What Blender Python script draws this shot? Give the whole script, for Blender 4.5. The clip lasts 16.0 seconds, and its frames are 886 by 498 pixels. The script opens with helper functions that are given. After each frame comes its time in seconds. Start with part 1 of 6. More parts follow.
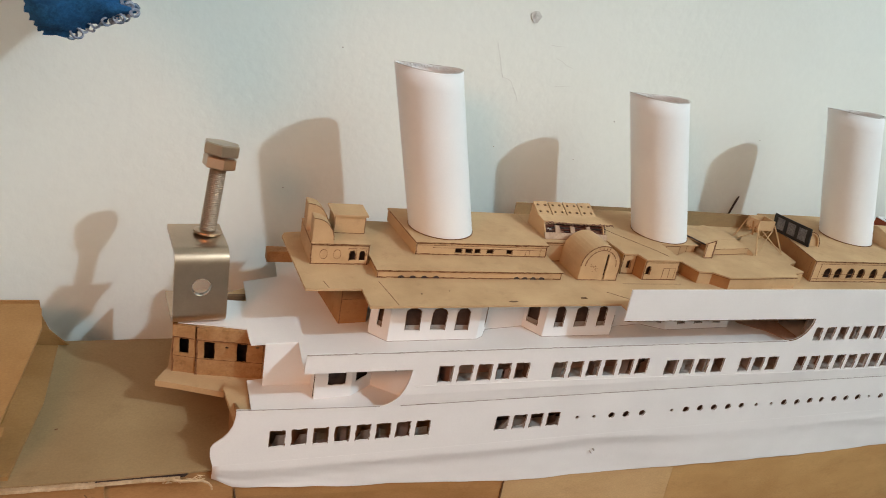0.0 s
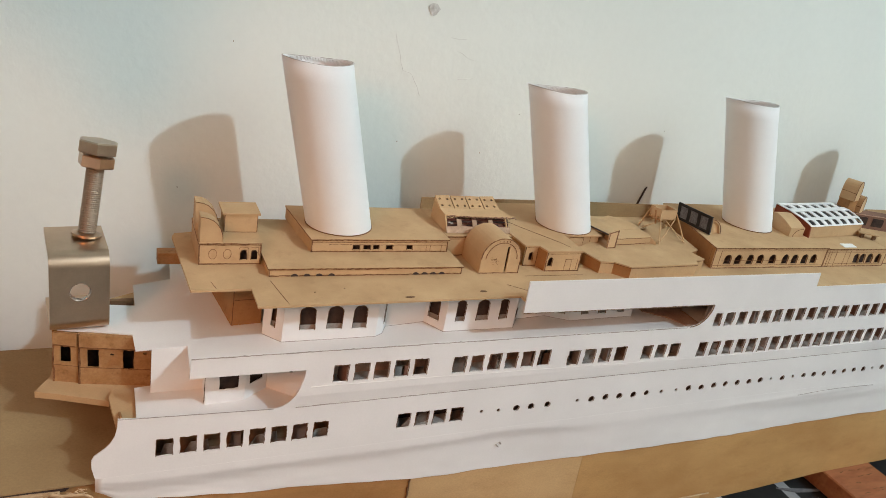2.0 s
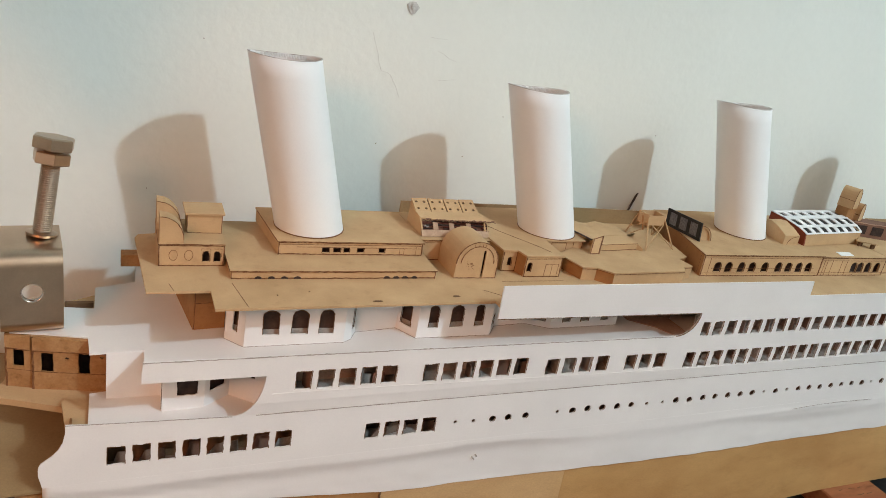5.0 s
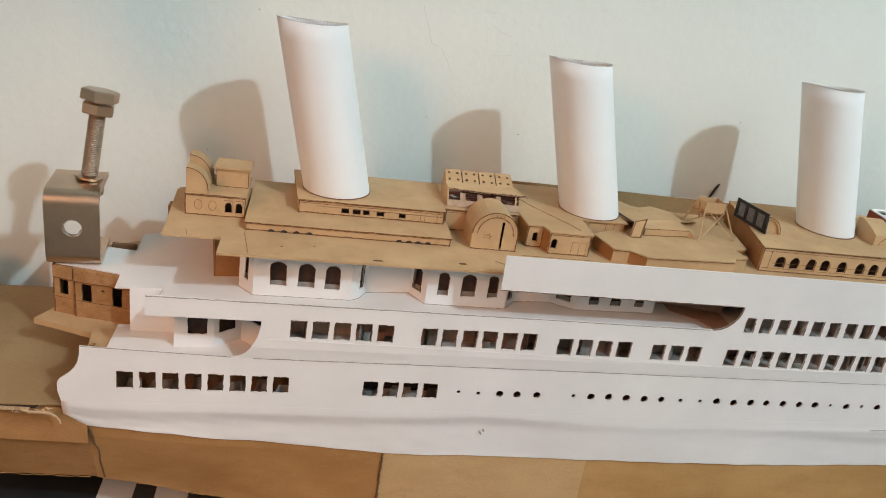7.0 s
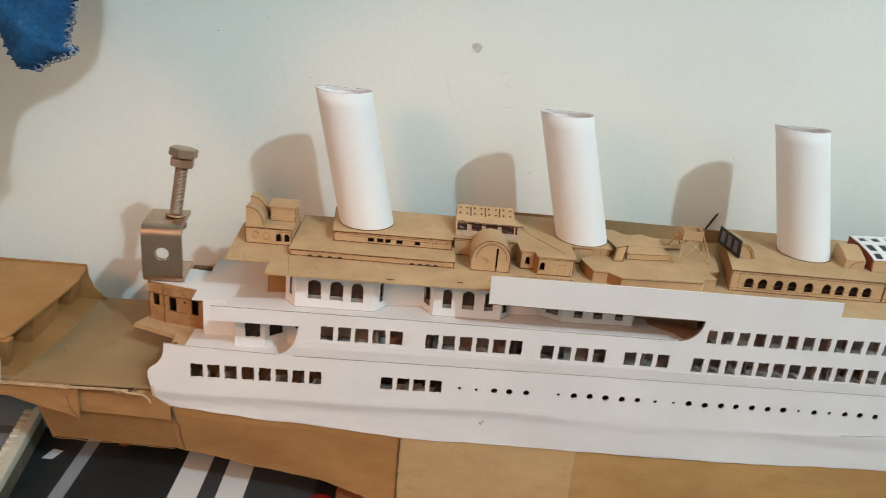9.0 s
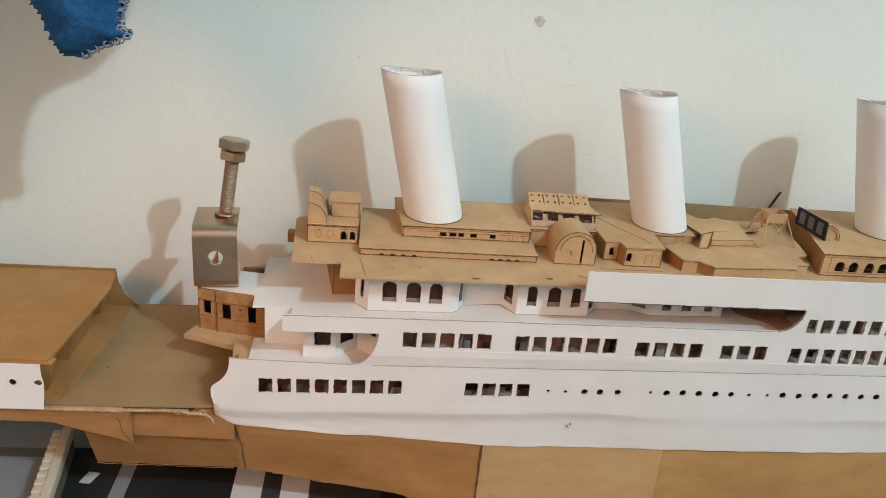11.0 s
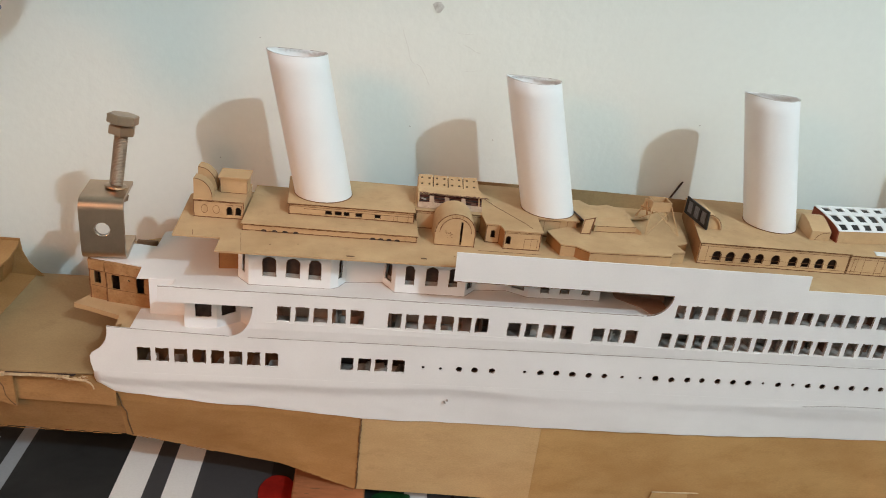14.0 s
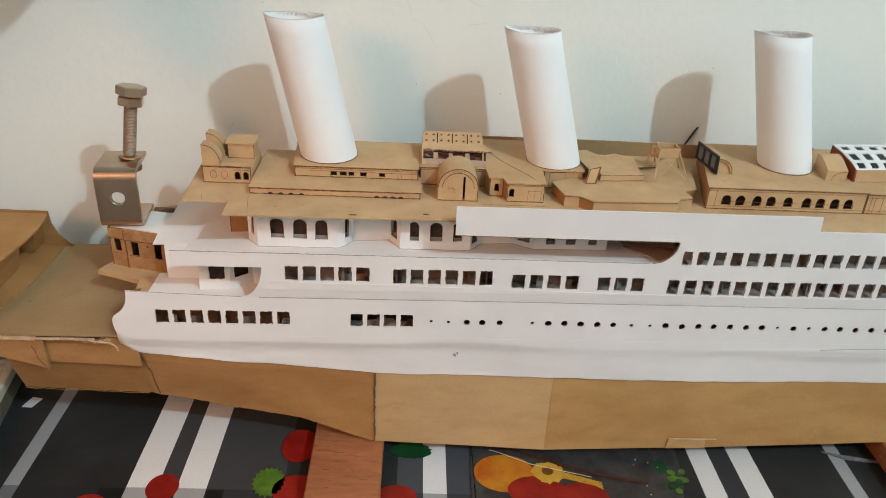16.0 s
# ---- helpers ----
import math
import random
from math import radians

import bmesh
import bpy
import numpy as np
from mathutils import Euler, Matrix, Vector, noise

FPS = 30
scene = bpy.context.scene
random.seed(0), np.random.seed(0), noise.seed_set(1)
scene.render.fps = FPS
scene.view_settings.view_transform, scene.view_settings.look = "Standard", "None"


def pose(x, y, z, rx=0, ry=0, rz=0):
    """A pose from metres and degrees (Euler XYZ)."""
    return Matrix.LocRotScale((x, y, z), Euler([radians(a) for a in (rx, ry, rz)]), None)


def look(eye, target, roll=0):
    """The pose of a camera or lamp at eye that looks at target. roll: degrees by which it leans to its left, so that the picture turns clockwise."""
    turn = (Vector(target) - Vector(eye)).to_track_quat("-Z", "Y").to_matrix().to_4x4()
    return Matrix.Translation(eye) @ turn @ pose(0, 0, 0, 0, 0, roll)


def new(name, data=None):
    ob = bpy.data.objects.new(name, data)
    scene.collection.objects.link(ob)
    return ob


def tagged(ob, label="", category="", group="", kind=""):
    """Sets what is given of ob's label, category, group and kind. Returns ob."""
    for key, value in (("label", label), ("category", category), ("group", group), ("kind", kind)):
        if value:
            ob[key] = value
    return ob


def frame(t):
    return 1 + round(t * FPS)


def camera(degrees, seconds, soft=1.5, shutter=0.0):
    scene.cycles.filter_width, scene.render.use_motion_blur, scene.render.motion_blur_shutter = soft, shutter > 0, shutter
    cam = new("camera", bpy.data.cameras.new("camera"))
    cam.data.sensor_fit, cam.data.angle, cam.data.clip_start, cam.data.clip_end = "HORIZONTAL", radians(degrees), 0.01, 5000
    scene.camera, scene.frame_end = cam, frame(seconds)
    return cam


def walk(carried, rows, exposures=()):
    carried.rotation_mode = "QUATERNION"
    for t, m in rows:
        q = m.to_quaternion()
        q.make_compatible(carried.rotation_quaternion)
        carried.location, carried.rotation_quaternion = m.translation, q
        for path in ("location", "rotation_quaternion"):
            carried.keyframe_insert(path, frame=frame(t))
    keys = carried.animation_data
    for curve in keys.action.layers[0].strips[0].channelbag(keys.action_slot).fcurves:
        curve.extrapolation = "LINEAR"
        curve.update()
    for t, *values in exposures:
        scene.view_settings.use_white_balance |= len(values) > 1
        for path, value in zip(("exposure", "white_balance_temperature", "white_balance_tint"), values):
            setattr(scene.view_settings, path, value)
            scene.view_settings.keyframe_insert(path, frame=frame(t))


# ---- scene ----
cam = camera(60.2, 16.0, soft=0.6, shutter=0.25)
PATH = [
    (0, (-0.0175, 0.0276, 0.4204), (0.6780, 1.7393, -0.3452), 10.40),
    (0.5, (0.0002, 0.0225, 0.4209), (0.7367, 1.7272, -0.3217), 9.80),
    (1, (0.0061, 0.0286, 0.4152), (0.8003, 1.6917, -0.3616), 10.00),
    (1.5, (0.0077, 0.0259, 0.4195), (0.8168, 1.6939, -0.3310), 10.40),
    (2, (0.0137, 0.0229, 0.4208), (0.8422, 1.6837, -0.3242), 10.50),
    (2.5, (0.0198, 0.0256, 0.4233), (0.8446, 1.6847, -0.3298), 10.60),
    (3, (0.0245, 0.0288, 0.4216), (0.8613, 1.6884, -0.3171), 10.80),
    (3.5, (0.0243, 0.0337, 0.4227), (0.8706, 1.6933, -0.3050), 11.20),
    (3.7, (0.0244, 0.0361, 0.4212), (0.8754, 1.6950, -0.3025), 11.40),
    (5.8, (0.0695, 0.0119, 0.3961), (0.7700, 1.7407, -0.3254), 9.30),
    (6, (0.0765, 0.0091, 0.3895), (0.7388, 1.7500, -0.3389), 9.10),
    (6.5, (0.0917, 0.0141, 0.3779), (0.6385, 1.7805, -0.3842), 9.30),
    (7, (0.1424, -0.0089, 0.4040), (0.5061, 1.8016, -0.3640), 9.10),
    (7.5, (0.1764, -0.0877, 0.4318), (0.3967, 1.7553, -0.3129), 8.90),
    (8, (0.1912, -0.0979, 0.4352), (0.3641, 1.7450, -0.3223), 8.70),
    (8.5, (0.2005, -0.0987, 0.4407), (0.3552, 1.7536, -0.2975), 8.60),
    (9, (0.2034, -0.1142, 0.4526), (0.2788, 1.7420, -0.2882), 5.70),
    (9.2, (0.2025, -0.1257, 0.4514), (0.2335, 1.7261, -0.3034), 4.60),
    (11.3, (0.0943, -0.0382, 0.4400), (0.3633, 1.7754, -0.3591), 6.10),
    (11.5, (0.0879, -0.0222, 0.4344), (0.3823, 1.7876, -0.3644), 6.40),
    (12, (0.0815, -0.0047, 0.4311), (0.3437, 1.7896, -0.4124), 6.40),
    (12.5, (0.1306, -0.0171, 0.4384), (0.4638, 1.7701, -0.3953), 7.50),
    (13, (0.1449, -0.0312, 0.4420), (0.4065, 1.7551, -0.4187), 6.70),
    (13.5, (0.1695, -0.0554, 0.4477), (0.3841, 1.7301, -0.4275), 6.20),
    (14, (0.1938, -0.0834, 0.4548), (0.4104, 1.7206, -0.3811), 7.20),
    (14.5, (0.2301, -0.1190, 0.4533), (0.3731, 1.6965, -0.3735), 5.40),
    (15, (0.2467, -0.1505, 0.4624), (0.2935, 1.6750, -0.3532), 4.30),
    (15.5, (0.2433, -0.1404, 0.4562), (0.2865, 1.6764, -0.3788), 5.50),
    (16, (0.2299, -0.0929, 0.4559), (0.3138, 1.6727, -0.4798), 3.20),
]
walk(cam, [(t, look(eye, target, roll)) for t, eye, target, roll in PATH])

KEY_W, WARM_W = 240.0, 17.0

# ---------------------------------------------------------------- light
world = bpy.data.worlds.new("world")
scene.world = world
world.use_nodes = True
world.node_tree.nodes["Background"].inputs[0].default_value = (0.8, 0.85, 1.0, 1)
world.node_tree.nodes["Background"].inputs[1].default_value = 0.02


def bulb(name, place, watts, colour, radius):
    data = bpy.data.lights.new(name, "POINT")
    data.energy, data.color, data.shadow_soft_size = watts, colour, radius
    ob = new(name, data)
    ob.location = place
    return ob


bulb("ceiling_light_cool", (1.95, -1.81, 2.61), KEY_W, (0.66, 0.87, 1.0), 0.05)
lamp = bpy.data.lights.new("desk_lamp_warm", "SPOT")          # a shaded lamp beside the table, turned down at the model
lamp.energy, lamp.color, lamp.shadow_soft_size, lamp.spot_size, lamp.spot_blend = WARM_W, (1.0, 0.44, 0.205), 0.12, radians(62), 1.0
shaded = new("desk_lamp_warm", lamp)
shaded.matrix_world = look((-0.42, -0.26, 0.67), (0.200, 0.360, 0.05))


# ---------------------------------------------------------------- materials
def material(name, base, rough=0.6, metal=0.0, spec=0.5):
    m = bpy.data.materials.new(name)
    m.use_nodes = True
    b = m.node_tree.nodes["Principled BSDF"]
    b.inputs["Base Color"].default_value = (*base, 1)
    b.inputs["Roughness"].default_value = rough
    b.inputs["Metallic"].default_value = metal
    b.inputs["Specular IOR Level"].default_value = spec
    return m, m.node_tree.nodes, m.node_tree.links, b


def coords(nodes, links, scale=(1, 1, 1)):
    tex, mp = nodes.new("ShaderNodeTexCoord"), nodes.new("ShaderNodeMapping")
    geo = nodes.new("ShaderNodeNewGeometry")
    links.new(geo.outputs["Position"], mp.inputs[0])
    mp.inputs["Scale"].default_value = scale
    return mp.outputs[0]


def noise_tex(nodes, links, vec, scale, detail=4.0, rough=0.6):
    n = nodes.new("ShaderNodeTexNoise")
    n.inputs["Scale"].default_value, n.inputs["Detail"].default_value, n.inputs["Roughness"].default_value = scale, detail, rough
    links.new(vec, n.inputs["Vector"])
    return n.outputs["Fac"]


def ramp(nodes, links, fac, stops):
    r = nodes.new("ShaderNodeValToRGB")
    while len(r.color_ramp.elements) < len(stops):
        r.color_ramp.elements.new(0.5)
    for e, (p, c) in zip(r.color_ramp.elements, stops):
        e.position, e.color = p, (*c, 1)
    links.new(fac, r.inputs[0])
    return r.outputs[0]


def mix(nodes, links, fac, a, b, kind="MIX"):
    m = nodes.new("ShaderNodeMix")
    m.data_type, m.blend_type = "RGBA", kind
    for sock, v in ((m.inputs[0], fac), (m.inputs[6], a), (m.inputs[7], b)):
        if isinstance(v, (int, float)):
            sock.default_value = v
        elif isinstance(v, tuple):
            sock.default_value = (*v, 1)
        else:
            links.new(v, sock)
    return m.outputs[2]


def bump(nodes, links, b, height, strength, distance):
    n = nodes.new("ShaderNodeBump")
    n.inputs["Strength"].default_value, n.inputs["Distance"].default_value = strength, distance
    links.new(height, n.inputs["Height"])
    links.new(n.outputs[0], b.inputs["Normal"])


def two_scale(name, dark, light, rough, big, fine, amount=0.35, relief=0.0003, stretch=(1, 1, 1), spec=0.3, stain=0.0):
    m, n, l, b = material(name, light, rough, spec=spec)
    v = coords(n, l, stretch)
    large = ramp(n, l, noise_tex(n, l, v, big, 3), [(0.3, dark), (0.7, light)])
    grain = ramp(n, l, noise_tex(n, l, v, fine, 5), [(0.25, (1 - amount,) * 3), (0.75, (1.0,) * 3)])
    if stain:
        spots = ramp(n, l, noise_tex(n, l, v, big * 2.6, 6, 0.7), [(0.56, (1.0,) * 3), (0.72, (1 - stain, 1 - stain * 1.15, 1 - stain * 1.3))])
        large = mix(n, l, 1.0, large, spots, "MULTIPLY")
    l.new(mix(n, l, 1.0, large, grain, "MULTIPLY"), b.inputs["Base Color"])
    if relief:
        bump(n, l, b, noise_tex(n, l, v, fine, 3), 0.4, relief)
    return m


PAPER = two_scale("white_paper", (0.74, 0.745, 0.74), (0.785, 0.79, 0.785), 0.55, 14, 900, 0.03, 0.00008)
# greyer copy of PAPER; the hull's dimmer light is in its colour
PAPER_SIDE = two_scale("shaded_white_paper", (0.71, 0.692, 0.674), (0.76, 0.742, 0.723), 0.55, 18, 900, 0.04, 0.00008)
CARD = two_scale("kraft_card", (0.452, 0.292, 0.15), (0.565, 0.382, 0.208), 0.8, 30, 1000, 0.11, 0.00012, stain=0.14)
CARD_DECK = two_scale("worn_kraft_deck", (0.275, 0.178, 0.084), (0.35, 0.24, 0.12), 0.75, 16, 800, 0.16, 0.00015, stain=0.12)
CARD_HULL = two_scale("corrugated_cardboard_hull", (0.33, 0.16, 0.05), (0.47, 0.255, 0.095), 0.72, 14, 650, 0.2, 0.00018, (1, 1, 2.2), stain=0.12)
CARD_HULL_PALE = two_scale("pale_cardboard_hull", (0.475, 0.295, 0.133), (0.58, 0.38, 0.185), 0.72, 14, 650, 0.2, 0.00018, (1, 1, 2.2), stain=0.12)
CARD_HULL_MID = two_scale("tan_cardboard_hull", (0.405, 0.215, 0.075), (0.52, 0.31, 0.122), 0.72, 14, 650, 0.2, 0.00018, (1, 1, 2.2), stain=0.12)
CARD_HUT = two_scale("scorched_card", (0.33, 0.165, 0.063), (0.48, 0.28, 0.125), 0.75, 70, 700, 0.25, 0.0002, stain=0.35)
CARD_BOW = two_scale("stained_bow_card", (0.30, 0.148, 0.052), (0.40, 0.212, 0.08), 0.65, 26, 500, 0.2, 0.0003, (1, 1, 2.0), stain=0.2)
CARD_SILL = two_scale("pale_rosy_card", (0.42, 0.285, 0.19), (0.54, 0.385, 0.27), 0.8, 200, 1200, 0.25, 0.0002, stain=0.35)
CARD_PINK = two_scale("pinkish_card", (0.43, 0.27, 0.195), (0.54, 0.36, 0.265), 0.8, 60, 900, 0.25, 0.0002, stain=0.3)
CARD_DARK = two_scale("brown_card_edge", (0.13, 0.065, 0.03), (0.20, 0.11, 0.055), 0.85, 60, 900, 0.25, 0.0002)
# orange-brown card, also the shaded copy of CARD on side faces
CARD_RUST_AND_SHADE = two_scale("orange_brown_card_and_shade", (0.30, 0.14, 0.05), (0.40, 0.205, 0.08), 0.75, 40, 900, 0.15, 0.00015, stain=0.25)
CARD_RED = two_scale("red_brown_card", (0.21, 0.045, 0.02), (0.27, 0.065, 0.03), 0.7, 60, 900, 0.15, 0.0001)
CARD_TORN = two_scale("torn_card_edge", (0.45, 0.30, 0.16), (0.66, 0.50, 0.33), 0.9, 90, 600, 0.3, 0.0006)
# card darkened to carry the shade inside the hull
CARD_SHADE = two_scale("shade_grey_card", (0.17, 0.118, 0.088), (0.28, 0.205, 0.16), 0.85, 50, 700, 0.3, 0.0002)
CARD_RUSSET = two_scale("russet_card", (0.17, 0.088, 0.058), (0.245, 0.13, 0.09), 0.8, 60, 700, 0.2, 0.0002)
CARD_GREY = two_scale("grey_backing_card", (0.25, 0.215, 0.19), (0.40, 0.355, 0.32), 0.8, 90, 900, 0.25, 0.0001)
SHADE_BACKING = two_scale("dark_brown_window_shade", (0.05, 0.028, 0.02), (0.11, 0.065, 0.048), 0.7, 120, 900, 0.3, 0)
# near-black for inked marks and for the shade inside openings
INK_AND_SHADE = two_scale("marker_ink_and_recess_shade", (0.026, 0.015, 0.012), (0.065, 0.04, 0.032), 0.6, 200, 900, 0.3, 0)
PENCIL_AND_SHADE = two_scale("brown_pencil_and_shade_line", (0.12, 0.045, 0.017), (0.27, 0.13, 0.06), 0.8, 400, 1500, 0.3, 0)
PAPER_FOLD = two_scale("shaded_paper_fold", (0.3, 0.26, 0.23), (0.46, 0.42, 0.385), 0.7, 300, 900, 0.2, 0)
# paper greyed to the half-light inside openings
LEDGE = two_scale("shaded_paper_ledge", (0.30, 0.27, 0.24), (0.50, 0.46, 0.42), 0.8, 120, 900, 0.3, 0)
LOUVRE = two_scale("dark_red_strand", (0.075, 0.020, 0.012), (0.16, 0.055, 0.035), 0.7, 300, 900, 0.3, 0)
BLACK = two_scale("black_card", (0.012, 0.011, 0.011), (0.03, 0.028, 0.027), 0.5, 100, 900, 0.3, 0)
PANE_GREY = two_scale("grey_hatched_pane", (0.10, 0.10, 0.11), (0.26, 0.26, 0.27), 0.5, 700, 2500, 0.4, 0)
STEEL = two_scale("brushed_steel", (0.50, 0.375, 0.27), (0.62, 0.475, 0.345), 0.33, 40, 900, 0.08, 0.00002)
STEEL_BRIGHT = two_scale("cut_steel_thread", (0.70, 0.67, 0.62), (0.82, 0.79, 0.74), 0.25, 40, 900, 0.05, 0.00002)
STEEL_THREAD = two_scale("dull_steel_thread", (0.42, 0.33, 0.25), (0.54, 0.43, 0.33), 0.55, 60, 900, 0.15, 0.00004)
for mm in (STEEL, STEEL_BRIGHT, STEEL_THREAD):
    mm.node_tree.nodes["Principled BSDF"].inputs["Metallic"].default_value = 1.0
WALL = two_scale("painted_plaster", (0.752, 0.772, 0.722), (0.797, 0.815, 0.762), 0.55, 3.2, 160, 0.03, 0.0007)
ROOM = two_scale("room_paint", (0.50, 0.425, 0.37), (0.56, 0.48, 0.42), 0.8, 2, 60, 0.05, 0.001)
FLOOR = two_scale("floor_tile", (0.3, 0.24, 0.195), (0.38, 0.31, 0.26), 0.5, 3, 60, 0.1, 0.0005)
WOOD = two_scale("reddish_wood", (0.29, 0.10, 0.04), (0.45, 0.185, 0.078), 0.65, 45, 260, 0.3, 0.0006, (0.25, 1, 1), stain=0.4)
CREAM = two_scale("cream_plastic", (0.60, 0.55, 0.42), (0.70, 0.65, 0.52), 0.45, 30, 500, 0.06, 0.0001)
CREAM_SHADE = two_scale("shaded_plastic", (0.10, 0.085, 0.06), (0.20, 0.17, 0.12), 0.6, 60, 500, 0.2, 0.0001)
BLUE = two_scale("blue_wool", (0.008, 0.06, 0.17), (0.022, 0.15, 0.36), 0.95, 60, 700, 0.5, 0.0010)
BLUE_PALE = two_scale("pale_blue_wool", (0.10, 0.17, 0.27), (0.42, 0.48, 0.58), 0.95, 150, 600, 0.5, 0.001)
RED_PRINT = two_scale("red_print", (0.19, 0.008, 0.006), (0.31, 0.019, 0.011), 0.32, 40, 300, 0.25, 0)
GREEN_PRINT = two_scale("green_print", (0.038, 0.105, 0.012), (0.11, 0.215, 0.026), 0.32, 60, 400, 0.3, 0)
GREEN_DARK = two_scale("dark_green_print", (0.006, 0.045, 0.015), (0.012, 0.075, 0.022), 0.32, 60, 400, 0.3, 0)
ORANGE_PRINT = two_scale("orange_print", (0.40, 0.085, 0.008), (0.50, 0.24, 0.02), 0.32, 42, 300, 0.2, 0)
YELLOW_PRINT = two_scale("yellow_print", (0.46, 0.24, 0.02), (0.55, 0.36, 0.055), 0.32, 50, 300, 0.2, 0)
SLATE_PRINT = two_scale("slate_print", (0.022, 0.022, 0.023), (0.06, 0.06, 0.062), 0.3, 50, 300, 0.3, 0)
CHIP = two_scale("white_chip", (0.6, 0.62, 0.65), (0.72, 0.73, 0.75), 0.5, 60, 400, 0.1, 0)


def cloth_material():
    """A printed oilcloth: slate ground, long pale stripes along y and dark and pale bands across them."""
    m, n, l, b = material("printed_oilcloth", (0.06, 0.06, 0.065), 0.5, spec=0.17)
    pos = coords(n, l)
    sep = n.new("ShaderNodeSeparateXYZ")
    l.new(pos, sep.inputs[0])

    def between(sock, lo, hi):
        a, c, p = (n.new("ShaderNodeMath") for _ in range(3))
        a.operation, c.operation, p.operation = "GREATER_THAN", "LESS_THAN", "MULTIPLY"
        a.inputs[1].default_value, c.inputs[1].default_value = lo, hi
        l.new(sock, a.inputs[0]), l.new(sock, c.inputs[0])
        l.new(a.outputs[0], p.inputs[0]), l.new(c.outputs[0], p.inputs[1])
        return p.outputs[0]

    x, y = sep.outputs[0], sep.outputs[1]
    ground = ramp(n, l, noise_tex(n, l, pos, 12, 4), [(0.3, (0.017, 0.018, 0.018)), (0.7, (0.030, 0.031, 0.030))])
    col = ground
    for lo, hi, c in ((0.335, 0.352, (0.020, 0.020, 0.021)), (0.300, 0.333, (0.16, 0.165, 0.17)), (0.474, 0.486, (0.012, 0.012, 0.013)),
                      (0.487, 0.53, (0.22, 0.225, 0.23)), (0.20, 0.23, (0.02, 0.02, 0.021))):
        col = mix(n, l, between(y, lo, hi), col, c)
    for lo, hi, c in ((0.014, 0.038, (0.66, 0.66, 0.64)), (0.038, 0.053, (0.050, 0.049, 0.050)), (0.053, 0.076, (0.66, 0.66, 0.64)),
                      (-0.080, -0.068, (0.24, 0.265, 0.285)), (-0.30, -0.137, (0.27, 0.285, 0.30)), (0.076, 0.135, (0.048, 0.048, 0.050)),
                      (0.225, 0.246, (0.055, 0.063, 0.075)), (0.246, 0.265, (0.60, 0.63, 0.66)), (0.265, 0.285, (0.050, 0.060, 0.072)),
                      (0.475, 0.493, (0.60, 0.60, 0.59)), (0.493, 0.511, (0.035, 0.036, 0.040)), (0.511, 0.531, (0.60, 0.60, 0.59)),
                      (0.60, 0.612, (0.30, 0.31, 0.32)), (-0.42, -0.40, (0.5, 0.5, 0.49)), (0.80, 0.82, (0.5, 0.5, 0.49))):
        col = mix(n, l, between(x, lo, hi), col, c)
    for lo, hi in ((0.335, 0.352), (0.474, 0.486)):
        col = mix(n, l, between(y, lo, hi), col, mix(n, l, 0.55, col, (0.02, 0.02, 0.022)))
    for lo, hi in ((-0.006, 0.0138), (0.038, 0.053), (0.076, 0.090)):
        both = n.new("ShaderNodeMath")
        both.operation = "MULTIPLY"
        l.new(between(x, lo, hi), both.inputs[0]), l.new(between(y, 0.336, 0.351), both.inputs[1])
        col = mix(n, l, both.outputs[0], col, (0.010, 0.010, 0.010))
    fine = ramp(n, l, noise_tex(n, l, pos, 500, 3), [(0.3, (0.93,) * 3), (0.7, (1.0,) * 3)])
    l.new(mix(n, l, 1.0, col, fine, "MULTIPLY"), b.inputs["Base Color"])
    bump(n, l, b, noise_tex(n, l, pos, 18, 3), 0.5, 0.003)
    return m


CLOTH = cloth_material()


# ---------------------------------------------------------------- mesh helpers
from mathutils.geometry import delaunay_2d_cdt


def mesh_object(name, bm, mat, smooth=False):
    bmesh.ops.recalc_face_normals(bm, faces=bm.faces)
    me = bpy.data.meshes.new(name)
    bm.to_mesh(me)
    bm.free()
    me.materials.append(mat)
    if smooth:
        me.shade_smooth()
    return new(name, me)


def part(name, bm, mat, parent, label="", smooth=False):
    ob = mesh_object(name, bm, mat, smooth)
    ob.parent = parent
    ob.matrix_parent_inverse = parent.matrix_world.inverted()
    if label:
        ob["label"] = label
    if name == "pencil_and_shade_line":
        tagged(ob, kind="stuff")
    return ob


def thing(name, place, label, category, group="", kind=""):
    ob = new(name)
    ob.empty_display_size = 0.02
    ob.location = place
    bpy.context.view_layer.update()
    return tagged(ob, label, category, group, kind)


def block(bm, x0, x1, y0, y1, z0, z1, bevel=0.0):
    made = bmesh.ops.create_cube(bm, size=1.0)["verts"]
    for v in made:
        v.co = Vector((x0 + (v.co.x + 0.5) * (x1 - x0), y0 + (v.co.y + 0.5) * (y1 - y0), z0 + (v.co.z + 0.5) * (z1 - z0)))
    if bevel:
        edges = list({e for v in made for e in v.link_edges})
        bmesh.ops.bevel(bm, geom=edges, offset=bevel, segments=1, affect="EDGES")
    return made


def within(loop, x, y):
    hit = False
    for (xa, ya), (xb, yb) in zip(loop, loop[1:] + loop[:1]):
        if (ya > y) != (yb > y) and x < (xb - xa) * (y - ya) / (yb - ya) + xa:
            hit = not hit
    return hit


